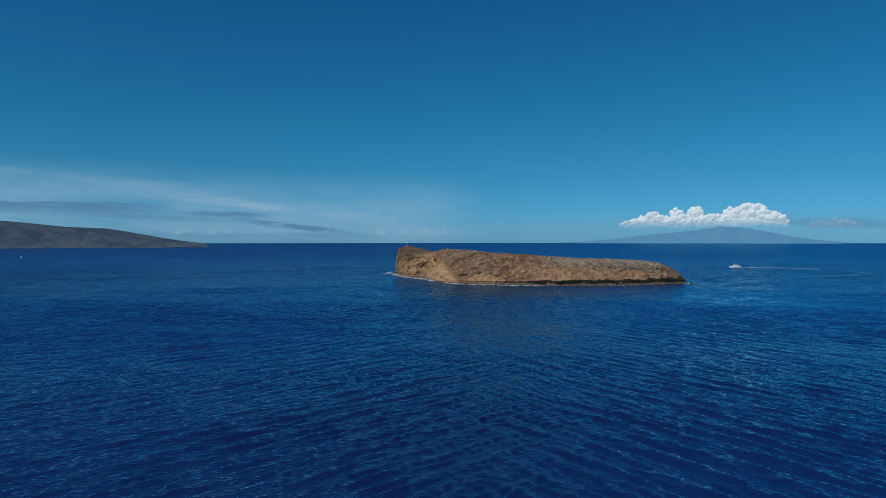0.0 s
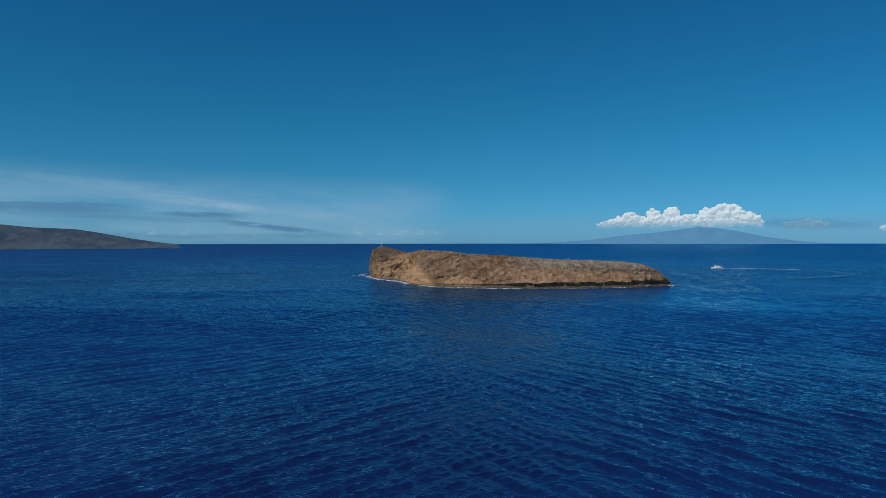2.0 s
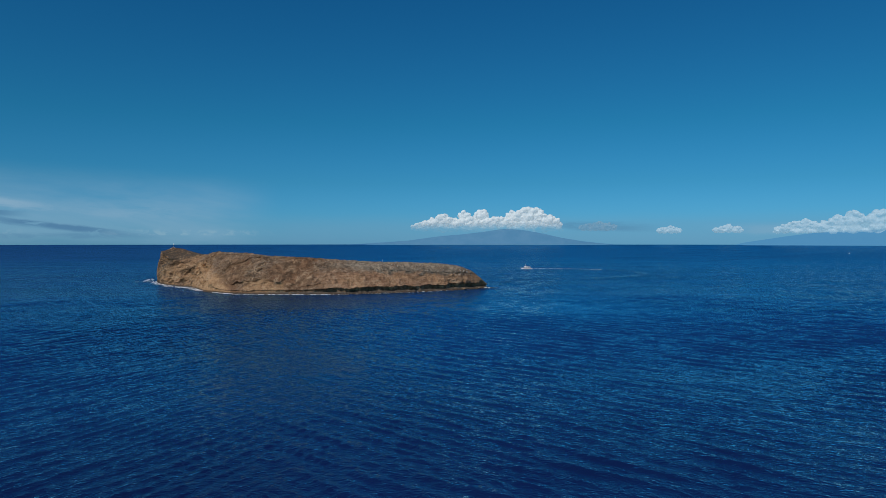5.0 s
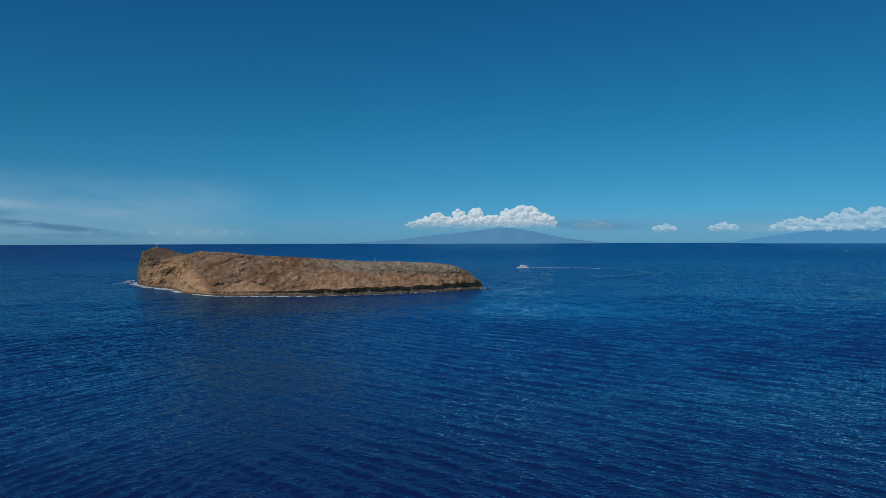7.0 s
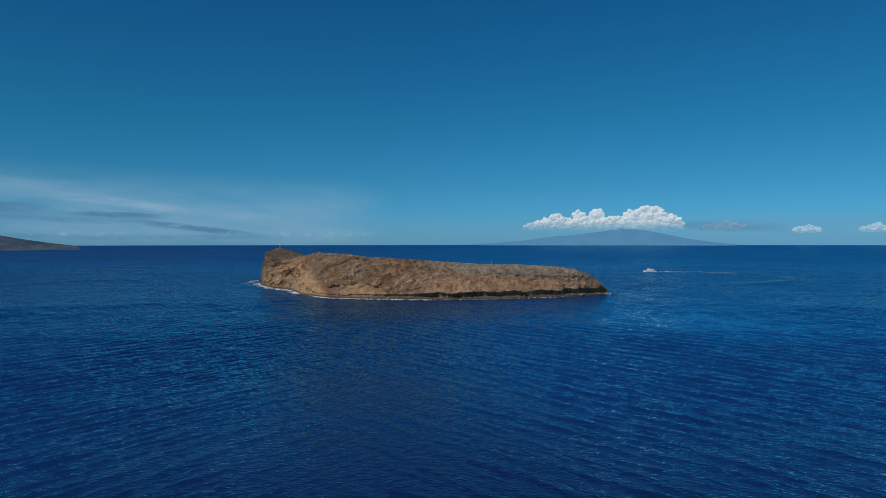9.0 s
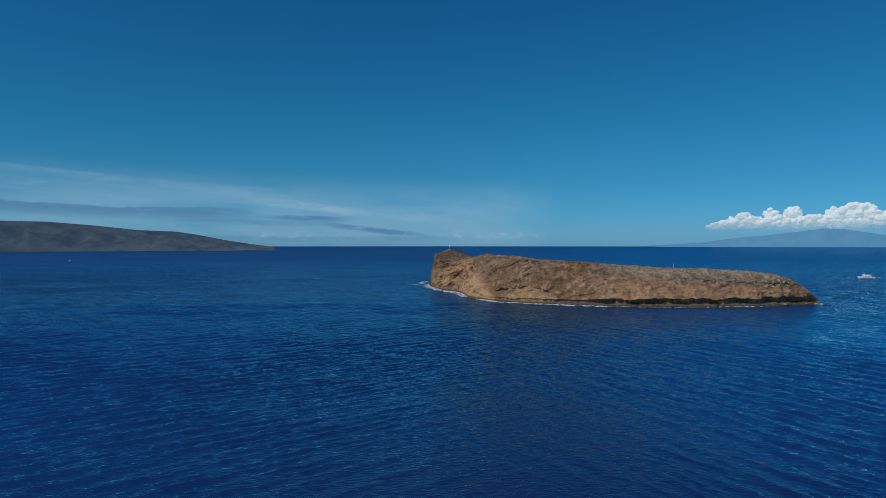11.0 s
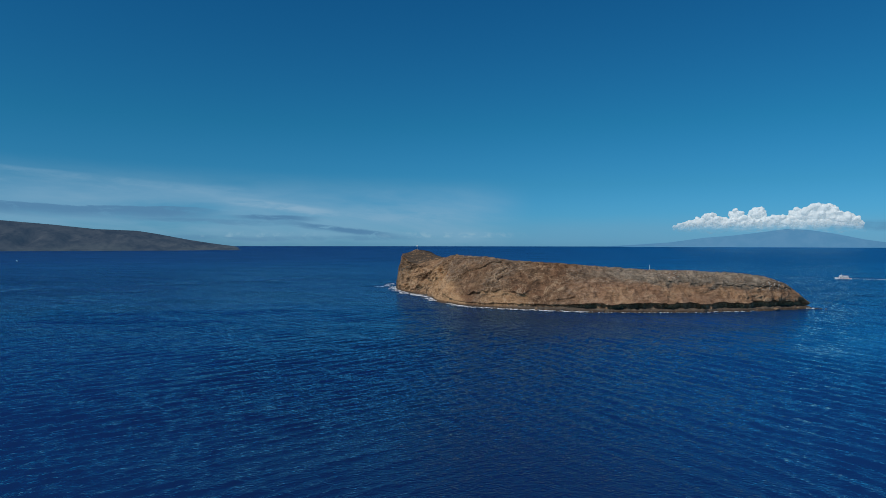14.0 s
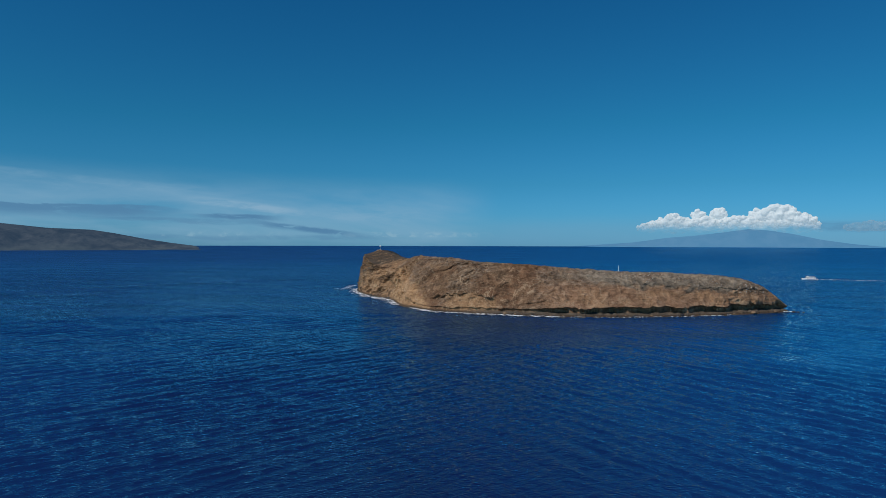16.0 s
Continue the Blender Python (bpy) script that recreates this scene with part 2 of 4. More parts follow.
def sea_material():
    m = bpy.data.materials.new("deep_sea_water")
    g = G(m)
    x, y, z = g.xyz(g.coords())

    def heading(turn, across, along):
        """Coordinates of a wave train: finer across the crests than along them."""
        s, c = math.sin(radians(turn)), math.cos(radians(turn))
        v = g.node("ShaderNodeCombineXYZ")
        g.put(v.inputs[0], g.math("MULTIPLY", g.math("SUBTRACT", g.math("MULTIPLY", x, c), g.math("MULTIPLY", y, s)), 1.0 / along))
        g.put(v.inputs[1], g.math("MULTIPLY", g.math("ADD", g.math("MULTIPLY", x, s), g.math("MULTIPLY", y, c)), 1.0 / across))
        return v.outputs[0]

    def crests(turn, across, along, detail=2.0):
        n = g.noise(heading(turn, across, along), 1.0, detail, 0.55, 0.35)
        return g.math("SUBTRACT", 1.0, g.math("ABSOLUTE", g.math("MULTIPLY_ADD", n, 4.0, -2.0)))

    big = g.noise(g.coords((1, 0.45, 1), (0, 0, 14)), 0.006, 4, 0.6, 0.6)         # wind patches
    patch = g.step(big, 0.36, 0.64)
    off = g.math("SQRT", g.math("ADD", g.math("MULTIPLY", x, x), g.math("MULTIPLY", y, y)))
    right = g.step(g.math("DIVIDE", x, g.math("ADD", y, 60.0)), -0.29, 0.32)
    left = g.math("SUBTRACT", 1.0, right)
    h = g.math("MULTIPLY", g.math("MULTIPLY_ADD", crests(49, 2.8, 6.5), 0.17, g.math("MULTIPLY", crests(46, 1.3, 2.8), 0.13)), right)
    h = g.math("MULTIPLY_ADD", g.math("MULTIPLY_ADD", crests(-50, 2.4, 5.0), 0.15, g.math("MULTIPLY", crests(-42, 1.25, 2.6), 0.14)), left, h)
    h = g.math("MULTIPLY_ADD", crests(4, 1.0, 2.0), 0.06, h)
    broad = g.noise(heading(8, 16.0, 44.0), 1.0, 3, 0.6, 0.4)
    h = g.math("MULTIPLY_ADD", g.math("MULTIPLY", broad, 1.6), g.step(off, 420.0, 1100.0), h)
    far_crests = g.math("ADD", g.math("MULTIPLY", crests(52, 9.0, 42.0, 3.0), right), g.math("MULTIPLY", crests(-52, 8.0, 36.0, 3.0), left))
    h = g.math("MULTIPLY_ADD", g.math("MULTIPLY", far_crests, 0.55), g.step(off, 380.0, 800.0), h)
    swell = crests(6, 24.0, 120.0, 4.0)
    h = g.math("MULTIPLY_ADD", g.math("MULTIPLY", swell, 1.5), g.step(off, 650.0, 1300.0), h)
    bump = g.node("ShaderNodeBump")
    g.put(bump.inputs["Strength"], g.math("MULTIPLY_ADD", patch, 0.25, 0.75))
    bump.inputs["Distance"].default_value = 1.0
    g.put(bump.inputs["Height"], h)
    # light that comes back out of the water, plus sheen painted east and west
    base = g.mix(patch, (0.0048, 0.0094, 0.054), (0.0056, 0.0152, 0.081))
    # clear is the share of that painted brightness, growing northward
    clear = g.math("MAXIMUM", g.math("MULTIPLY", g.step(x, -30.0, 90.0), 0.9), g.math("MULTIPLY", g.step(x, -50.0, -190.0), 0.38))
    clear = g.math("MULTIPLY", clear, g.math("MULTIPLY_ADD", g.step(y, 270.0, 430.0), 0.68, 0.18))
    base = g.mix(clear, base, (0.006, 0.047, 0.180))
    # more brightness painted into the colour of the southern water
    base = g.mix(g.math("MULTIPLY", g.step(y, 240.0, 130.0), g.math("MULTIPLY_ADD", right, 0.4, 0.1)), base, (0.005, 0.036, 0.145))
    # a pool of brightness painted into the colour in the south-west
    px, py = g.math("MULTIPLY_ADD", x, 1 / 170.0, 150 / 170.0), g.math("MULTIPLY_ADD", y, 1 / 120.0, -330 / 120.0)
    light_pool = g.math("SQRT", g.math("ADD", g.math("MULTIPLY", px, px), g.math("MULTIPLY", py, py)))
    base = g.mix(g.math("MULTIPLY", g.step(g.math("MULTIPLY_ADD", big, 0.9, light_pool), 1.6, 0.5), 0.42), base, (0.007, 0.056, 0.195))
    # bank: reflected sky painted as a bright patch off the tip
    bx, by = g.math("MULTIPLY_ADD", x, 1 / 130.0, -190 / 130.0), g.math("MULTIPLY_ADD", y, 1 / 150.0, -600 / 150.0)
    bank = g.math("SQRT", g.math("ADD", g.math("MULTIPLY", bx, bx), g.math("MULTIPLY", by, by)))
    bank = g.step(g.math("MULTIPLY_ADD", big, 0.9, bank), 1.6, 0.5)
    # far out, brighter blue in the base stands in for reflected sky
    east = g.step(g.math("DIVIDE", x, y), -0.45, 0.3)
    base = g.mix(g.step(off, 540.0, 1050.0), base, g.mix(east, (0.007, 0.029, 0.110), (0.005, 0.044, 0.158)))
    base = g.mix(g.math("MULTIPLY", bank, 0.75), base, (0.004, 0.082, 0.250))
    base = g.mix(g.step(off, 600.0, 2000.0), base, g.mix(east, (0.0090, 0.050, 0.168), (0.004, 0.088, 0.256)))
    # long streaks far out: base colour made lighter and darker by noise
    streak = g.noise(heading(10, 34.0, 240.0), 1.0, 5, 0.62, 0.5)
    streak = g.mix(g.step(streak, 0.36, 0.64), (0.72, 0.78, 0.82), (1.28, 1.22, 1.18))
    base = g.mix(g.step(off, 420.0, 800.0), base, g.mix(1.0, base, streak, "MULTIPLY"))
    far = g.step(off, 900.0, 2600.0)
    # low over the water the waves hide their backs: far off, the faces turned to the middle of the bay are the ones in sight
    dx, dy = g.math("SUBTRACT", 5.0, x), g.math("SUBTRACT", 140.0, y)
    gone = g.math("SQRT", g.math("ADD", g.math("MULTIPLY", dx, dx), g.math("MULTIPLY", dy, dy)))
    lean = g.math("DIVIDE", g.math("MULTIPLY_ADD", g.step(gone, 330.0, 1050.0), 0.175, 0.0), gone)
    tilt = g.node("ShaderNodeCombineXYZ")
    g.put(tilt.inputs[0], g.math("MULTIPLY", dx, lean)), g.put(tilt.inputs[1], g.math("MULTIPLY", dy, lean))
    turned = g.node("ShaderNodeVectorMath", operation="ADD")
    g.put(turned.inputs[0], bump.outputs[0]), g.put(turned.inputs[1], tilt.outputs[0])
    face = g.node("ShaderNodeVectorMath", operation="NORMALIZE")
    g.put(face.inputs[0], turned.outputs[0])
    up = g.node("ShaderNodeCombineXYZ")
    up.inputs[2].default_value = 1.0
    body = g.node("ShaderNodeBsdfDiffuse")
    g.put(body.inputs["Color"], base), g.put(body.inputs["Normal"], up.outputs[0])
    skin = g.node("ShaderNodeBsdfGlossy")
    skin.inputs["Color"].default_value = (0.47, 0.88, 1.0, 1)
    g.put(skin.inputs["Roughness"], g.math("MULTIPLY_ADD", far, 0.2, 0.065)), g.put(skin.inputs["Normal"], face.outputs[0])
    fres = g.node("ShaderNodeFresnel")
    fres.inputs["IOR"].default_value = 1.34
    g.put(fres.inputs["Normal"], face.outputs[0])
    mx = g.node("ShaderNodeMixShader")
    g.put(mx.inputs[0], g.math("MULTIPLY", fres.outputs[0], g.math("MULTIPLY_ADD", far, -0.55, 1.0)))
    g.nt.links.new(body.outputs[0], mx.inputs[1]), g.nt.links.new(skin.outputs[0], mx.inputs[2])
    g.out(mx.outputs[0])
    return m


def rock_material():
    m = bpy.data.materials.new("weathered_tuff")
    g = G(m)
    co = g.coords()
    x, y, z = g.xyz(co)
    n1 = g.noise(co, 0.03, 5, 0.6, 0.3)
    n2 = g.noise(co, 0.2, 7, 0.68, 0.2)
    n3 = g.noise(co, 0.95, 6, 0.72)
    n4 = g.noise(g.coords((1, 1, 1), (40, 20, 10)), 0.022, 5, 0.6, 0.3)
    strata = g.noise(g.coords((0.06, 0.06, 0.8), (9, 14, 0)), 1.0, 6, 0.6, 0.6)
    nz = g.xyz(g.node("ShaderNodeNewGeometry").outputs["True Normal"])[2]
    brown = g.ramp(n2, [(0.3, (0.085, 0.048, 0.027)), (0.45, (0.178, 0.104, 0.06)), (0.57, (0.255, 0.154, 0.09)), (0.72, (0.4, 0.255, 0.158))])
    grey = g.ramp(n2, [(0.3, (0.12, 0.098, 0.075)), (0.47, (0.25, 0.208, 0.16)), (0.66, (0.43, 0.364, 0.285))])
    red = g.ramp(n2, [(0.3, (0.095, 0.042, 0.022)), (0.7, (0.3, 0.145, 0.078))])
    tan = g.ramp(g.mix(0.5, n2, strata), [(0.34, (0.22, 0.128, 0.066)), (0.47, (0.47, 0.275, 0.142)), (0.62, (0.68, 0.43, 0.235))])
    col = g.mix(g.math("MULTIPLY", g.step(n1, 0.44, 0.58), 0.5), brown, red)
    n5 = g.noise(g.coords((1, 1, 1.6), (0, 24, 30)), 0.09, 6, 0.62, 0.5)
    col = g.mix(g.math("MULTIPLY", g.step(n5, 0.54, 0.4), 0.45), col, (0.05, 0.034, 0.024))
    # thin grey soil where it lies flat: the light's dome, the long back
    dome = g.math("MULTIPLY", g.step(y, 925.0, 965.0), g.step(nz, 0.4, 0.7))
    back = g.math("MULTIPLY", g.step(nz, 0.5, 0.8), g.step(g.math("ADD", n4, g.math("MULTIPLY", g.step(x, -20.0, 30.0), 0.13)), 0.49, 0.58))
    brow = g.math("MULTIPLY", g.step(g.math("MULTIPLY_ADD", g.math("SUBTRACT", n5, 0.5), 14.0, g.math("MULTIPLY_ADD", x, 0.045, z)), 20.0, 26.0), g.step(x, -10.0, 50.0))
    brow = g.math("MULTIPLY", brow, g.math("MULTIPLY_ADD", g.step(n1, 0.62, 0.5), 0.6, 0.4))
    col = g.mix(g.math("MAXIMUM", g.math("MULTIPLY", back, 0.5), g.math("MULTIPLY", brow, 0.85)), col, grey)
    col = g.mix(g.math("MULTIPLY", dome, 0.85), col, g.ramp(n2, [(0.3, (0.04, 0.034, 0.028)), (0.7, (0.105, 0.089, 0.07))]))
    # rusty lower slopes of the east
    rust = g.ramp(g.mix(0.35, n2, strata), [(0.32, (0.11, 0.059, 0.033)), (0.48, (0.275, 0.148, 0.085)), (0.64, (0.47, 0.29, 0.18))])
    skirt = g.math("MULTIPLY", g.step(x, -30.0, 25.0), g.step(g.math("MULTIPLY_ADD", g.math("SUBTRACT", n5, 0.5), 14.0, g.math("MULTIPLY_ADD", x, 0.045, z)), 25.0, 20.0))
    col = g.mix(g.math("MULTIPLY", skirt, 0.8), col, rust)
    # bare pale tuff: the west cliffs, the slide at their foot, the scar and the lower slopes above the caves
    wx = g.math("MULTIPLY_ADD", g.math("SUBTRACT", n2, 0.5), 26.0, x)
    wz = g.math("MULTIPLY_ADD", g.math("SUBTRACT", n5, 0.5), 26.0, z)
    slide = g.math("MULTIPLY", g.math("MULTIPLY", g.step(wx, -142.0, -124.0), g.step(g.math("MULTIPLY_ADD", wz, 1.3, wx), -72.0, -84.0)), g.step(wz, 33.0, 24.0))
    scar = g.math("MULTIPLY", g.math("MULTIPLY", g.step(wx, -72.0, -62.0), g.step(wx, -26.0, -34.0)), g.step(wz, 14.0, 10.0))
    lower = g.math("MULTIPLY", g.step(wx, -5.0, 35.0), g.step(wz, 20.0, 13.0))
    steep = g.math("MULTIPLY", g.step(wx, -120.0, -145.0), g.step(n5, 0.4, 0.54))
    pale = g.math("MAXIMUM", g.math("MAXIMUM", g.math("MULTIPLY", slide, 0.78), g.math("MULTIPLY", scar, 0.5)), g.math("MAXIMUM", g.math("MULTIPLY", g.math("MULTIPLY", lower, g.step(n4, 0.42, 0.58)), 0.4), g.math("MULTIPLY", steep, 0.5)))
    col = g.mix(g.math("MULTIPLY", pale, g.math("SUBTRACT", 1.0, dome)), col, tan)
    # a dark broken bed across the north-east back
    bed = g.math("MULTIPLY", g.step(g.math("ABSOLUTE", g.math("ADD", g.math("MULTIPLY_ADD", x, 0.045, wz), -25.5)), 2.6, 0.8), g.step(x, 40.0, 75.0))
    col = g.mix(g.math("MULTIPLY", bed, 0.4), col, (0.08, 0.068, 0.054))
    calm = g.math("MULTIPLY", g.math("SUBTRACT", 1.0, g.math("MULTIPLY", dome, 0.8)), g.math("MULTIPLY_ADD", g.step(x, -10.0, 30.0), -0.4, 1.0))
    col = g.mix(g.math("MULTIPLY", g.step(n3, 0.52, 0.66), g.math("MULTIPLY", calm, 0.5)), col, (0.46, 0.32, 0.21))
    col = g.mix(g.math("MULTIPLY", g.step(n3, 0.48, 0.35), g.math("MULTIPLY", calm, 0.6)), col, (0.04, 0.026, 0.017))
    # pale rills and worn ridges winding down the slopes
    rill = g.noise(g.coords((1, 1, 0.7), (0, 18, 35)), 0.045, 7, 0.62, 0.7)
    rill = g.math("MULTIPLY", g.step(g.math("ABSOLUTE", g.math("SUBTRACT", rill, 0.5)), 0.016, 0.004), g.step(n5, 0.4, 0.52))
    col = g.mix(g.math("MULTIPLY", g.math("MULTIPLY", rill, calm), 0.65), col, (0.48, 0.345, 0.225))
    crack = g.noise(g.coords((1, 1, 1.8), (12, 0, 70)), 0.06, 7, 0.64, 0.8)
    crack = g.math("MULTIPLY", g.step(g.math("ABSOLUTE", g.math("SUBTRACT", crack, 0.5)), 0.014, 0.003), g.step(n4, 0.45, 0.55))
    col = g.mix(g.math("MULTIPLY", g.math("MULTIPLY", crack, calm), 0.7), col, (0.045, 0.03, 0.02))
    # droppings and bleached twigs along the north-east back
    vor = g.node("ShaderNodeTexVoronoi", distance="EUCLIDEAN")
    g.put(vor.inputs["Vector"], g.coords((0.55, 0.55, 0.55)))
    vor.inputs["Scale"].default_value = 1.0
    fleck = g.math("MULTIPLY", g.step(vor.outputs[0], 0.34, 0.2), g.step(n1, 0.5, 0.6))
    col = g.mix(g.math("MULTIPLY", g.math("MULTIPLY", g.math("MULTIPLY", fleck, g.step(z, 13.0, 16.0)), g.step(x, 40.0, 80.0)), 0.8), col, (0.6, 0.57, 0.5))
    # black wet band along the water
    wet = g.step(g.math("ADD", z, g.math("MULTIPLY_ADD", n2, -3.0, 1.5)), 2.4, 0.9)
    col = g.mix(g.math("MULTIPLY", wet, 0.85), col, (0.042, 0.037, 0.031))
    shelf = g.math("MULTIPLY", g.math("MULTIPLY", g.step(z, 3.6, 2.9), g.step(z, 1.0, 1.5)), g.math("MULTIPLY", g.step(nz, 0.3, 0.6), g.step(x, -70.0, -30.0)))
    col = g.mix(g.math("MULTIPLY", shelf, 0.8), col, g.ramp(n2, [(0.3, (0.06, 0.052, 0.044)), (0.7, (0.17, 0.145, 0.118))]))
    bump = g.node("ShaderNodeBump")
    bump.inputs["Strength"].default_value, bump.inputs["Distance"].default_value = 1.0, 1.6
    g.put(bump.inputs["Height"], g.math("MULTIPLY_ADD", n3, 0.8, g.math("MULTIPLY_ADD", strata, 0.15, n2)))
    p = principled(g, Base_Color=col, Roughness=0.92, Normal=bump.outputs[0])
    p.inputs["Specular IOR Level"].default_value = 0.15
    g.out(p.outputs[0])
    return m


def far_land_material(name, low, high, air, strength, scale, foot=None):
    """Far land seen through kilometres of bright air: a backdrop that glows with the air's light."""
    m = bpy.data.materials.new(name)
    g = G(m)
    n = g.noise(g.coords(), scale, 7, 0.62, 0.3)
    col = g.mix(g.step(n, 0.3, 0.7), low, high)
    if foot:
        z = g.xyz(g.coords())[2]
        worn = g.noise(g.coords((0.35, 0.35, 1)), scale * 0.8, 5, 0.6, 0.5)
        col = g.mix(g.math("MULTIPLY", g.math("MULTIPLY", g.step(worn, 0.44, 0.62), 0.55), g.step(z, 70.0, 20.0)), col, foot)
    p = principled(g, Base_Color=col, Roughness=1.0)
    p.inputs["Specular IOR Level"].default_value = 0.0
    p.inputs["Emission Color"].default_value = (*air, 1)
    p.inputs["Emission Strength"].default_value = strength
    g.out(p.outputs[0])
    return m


def cloud_material(name, air, glow, thin, foot=0.0, white=1.0):
    """White cloud; thin is the share that lets the sky through at its ragged places."""
    m = bpy.data.materials.new(name)
    g = G(m)
    n = g.noise(g.coords(), 0.022, 6, 0.6, 0.3)
    d = g.node("ShaderNodeBsdfDiffuse")
    g.put(d.inputs[0], g.mix(n, tuple(a * white for a in (0.78, 0.8, 0.82)), tuple(a * white for a in (0.9, 0.9, 0.9))))
    t = g.node("ShaderNodeBsdfTranslucent")
    t.inputs[0].default_value = (0.8 * white, 0.82 * white, 0.85 * white, 1)
    mx = g.node("ShaderNodeMixShader")
    mx.inputs[0].default_value = 0.35
    # glow in the air's colour lifts the shaded sides and stands for haze
    e = g.node("ShaderNodeEmission")
    e.inputs[0].default_value, e.inputs[1].default_value = (*air, 1), glow
    add = g.node("ShaderNodeAddShader")
    clear = g.node("ShaderNodeBsdfTransparent")
    soft = g.node("ShaderNodeMixShader")
    low = g.step(g.math("MULTIPLY_ADD", n, 50.0, g.xyz(g.coords())[2]), 235.0, 160.0)
    g.put(soft.inputs[0], g.math("MULTIPLY_ADD", low, foot, g.math("MULTIPLY_ADD", g.step(n, 0.65, 0.38), 0.5 * thin, 0.5 * thin)))
    ln = g.nt.links.new
    ln(d.outputs[0], mx.inputs[1]), ln(t.outputs[0], mx.inputs[2]), ln(mx.outputs[0], add.inputs[0]), ln(e.outputs[0], add.inputs[1])
    ln(add.outputs[0], soft.inputs[1]), ln(clear.outputs[0], soft.inputs[2])
    g.out(soft.outputs[0])
    return m


def foam_material(name, scale, lo, hi, col=(0.8, 0.83, 0.85), stretch=(1, 1, 1)):
    m = bpy.data.materials.new(name)
    g = G(m)
    n = g.noise(g.coords(stretch), scale, 6, 0.65, 0.4)
    d = principled(g, Base_Color=col, Roughness=0.7)
    t = g.node("ShaderNodeBsdfTransparent")
    mx = g.node("ShaderNodeMixShader")
    g.put(mx.inputs[0], g.step(n, lo, hi))
    g.nt.links.new(t.outputs[0], mx.inputs[1]), g.nt.links.new(d.outputs[0], mx.inputs[2])
    g.out(mx.outputs[0])
    return m


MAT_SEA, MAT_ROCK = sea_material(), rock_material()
# the haze over each is emission in the air's colour
MAT_NEAR_LAND = far_land_material("hazy_dry_grass_slope", (0.017, 0.018, 0.021), (0.058, 0.058, 0.056), (0.2, 0.46, 0.85), 0.08, 0.011, (0.085, 0.09, 0.078))
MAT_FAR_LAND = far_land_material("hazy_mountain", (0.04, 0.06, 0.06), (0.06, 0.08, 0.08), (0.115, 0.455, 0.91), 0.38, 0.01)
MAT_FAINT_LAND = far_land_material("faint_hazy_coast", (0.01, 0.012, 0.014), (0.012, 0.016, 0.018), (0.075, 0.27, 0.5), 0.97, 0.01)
MAT_CLOUD = cloud_material("cumulus", (0.74, 0.9, 0.95), 0.31, 0.16, 0.84, 0.72)
MAT_CLOUD_FAR = cloud_material("hazy_cumulus", (0.36, 0.66, 0.86), 0.42, 0.45, 0.0, 0.55)
MAT_CLOUD_GREY = cloud_material("thin_grey_cloud", (0.26, 0.56, 0.82), 0.42, 0.75, 0.0, 0.28)
MAT_SURF = foam_material("surf", 0.3, 0.42, 0.58)
MAT_WAKE = foam_material("wake_foam", 0.25, 0.36, 0.56)
MAT_BROKEN_SURF = foam_material("broken_surf", 0.3, 0.49, 0.62)
MAT_OLD_WAKE = foam_material("old_wake_water", 0.03, 0.2, 1.1, (0.05, 0.3, 0.52))
MAT_SLICK = foam_material("smooth_wake_water", 0.05, 0.3, 0.95, (0.02, 0.19, 0.43))
MAT_WHITE = plain("white_gelcoat", (0.78, 0.79, 0.8), 0.25)
MAT_GLASS = plain("dark_window", (0.015, 0.02, 0.03), 0.08)
MAT_STEEL = plain("galvanised_steel", (0.45, 0.46, 0.47), 0.4, 0.8)
MAT_CONCRETE = plain("concrete", (0.4, 0.38, 0.34), 0.9)
MAT_DECK = plain("grey_deck", (0.3, 0.31, 0.32), 0.7)
MAT_RED = plain("red_trim", (0.35, 0.05, 0.03), 0.5)
MAT_WET = plain("wet_black_rock", (0.035, 0.03, 0.026), 0.45, 0.0, 0.4, 1.5)
MAT_BLOCK = plain("fallen_tuff", (0.2, 0.13, 0.08), 0.95, 0.0, 0.4, 1.5)
MAT_PANEL = plain("solar_panel", (0.01, 0.015, 0.05), 0.15)


# ---- builders ----
def thing(name, mesh, mat, label="", category="", kind="", group=""):
    ob = new(name, mesh)
    if mesh is not None and mat is not None:
        mesh.materials.append(mat)
    return tagged(ob, label, category, group, kind)


def part(name, bm, mat, parent, label=""):
    me = bpy.data.meshes.new(name)
    bm.to_mesh(me)
    bm.free()
    me.materials.append(mat)
    ob = new(name, me)
    ob.parent = parent
    return tagged(ob, label)


def box(size, at, bevel=0.0, bm=None, rot=0.0):
    bm = bm or bmesh.new()
    made = bmesh.ops.create_cube(bm, size=1.0, matrix=Matrix.Translation(at) @ Matrix.Rotation(rot, 4, "Y") @ Matrix.Diagonal((*size, 1)))
    if bevel:
        edges = list({e for v in made["verts"] for e in v.link_edges})
        bmesh.ops.bevel(bm, geom=edges, offset=bevel, segments=2, affect="EDGES", profile=0.5)
    return bm


def rod(a, b, r0, r1=None, sides=10, bm=None):
    bm = bm or bmesh.new()
    a, b = Vector(a), Vector(b)
    turn = (b - a).to_track_quat("Z", "Y").to_matrix().to_4x4()
    bmesh.ops.create_cone(bm, cap_ends=True, segments=sides, radius1=r0, radius2=r0 if r1 is None else r1, depth=(b - a).length,
                          matrix=Matrix.Translation((a + b) / 2) @ turn)
    return bm


# ---- the sea: one sheet to the horizon ----
SEA_R, SEA_EDGE = 4985.0, 32.5


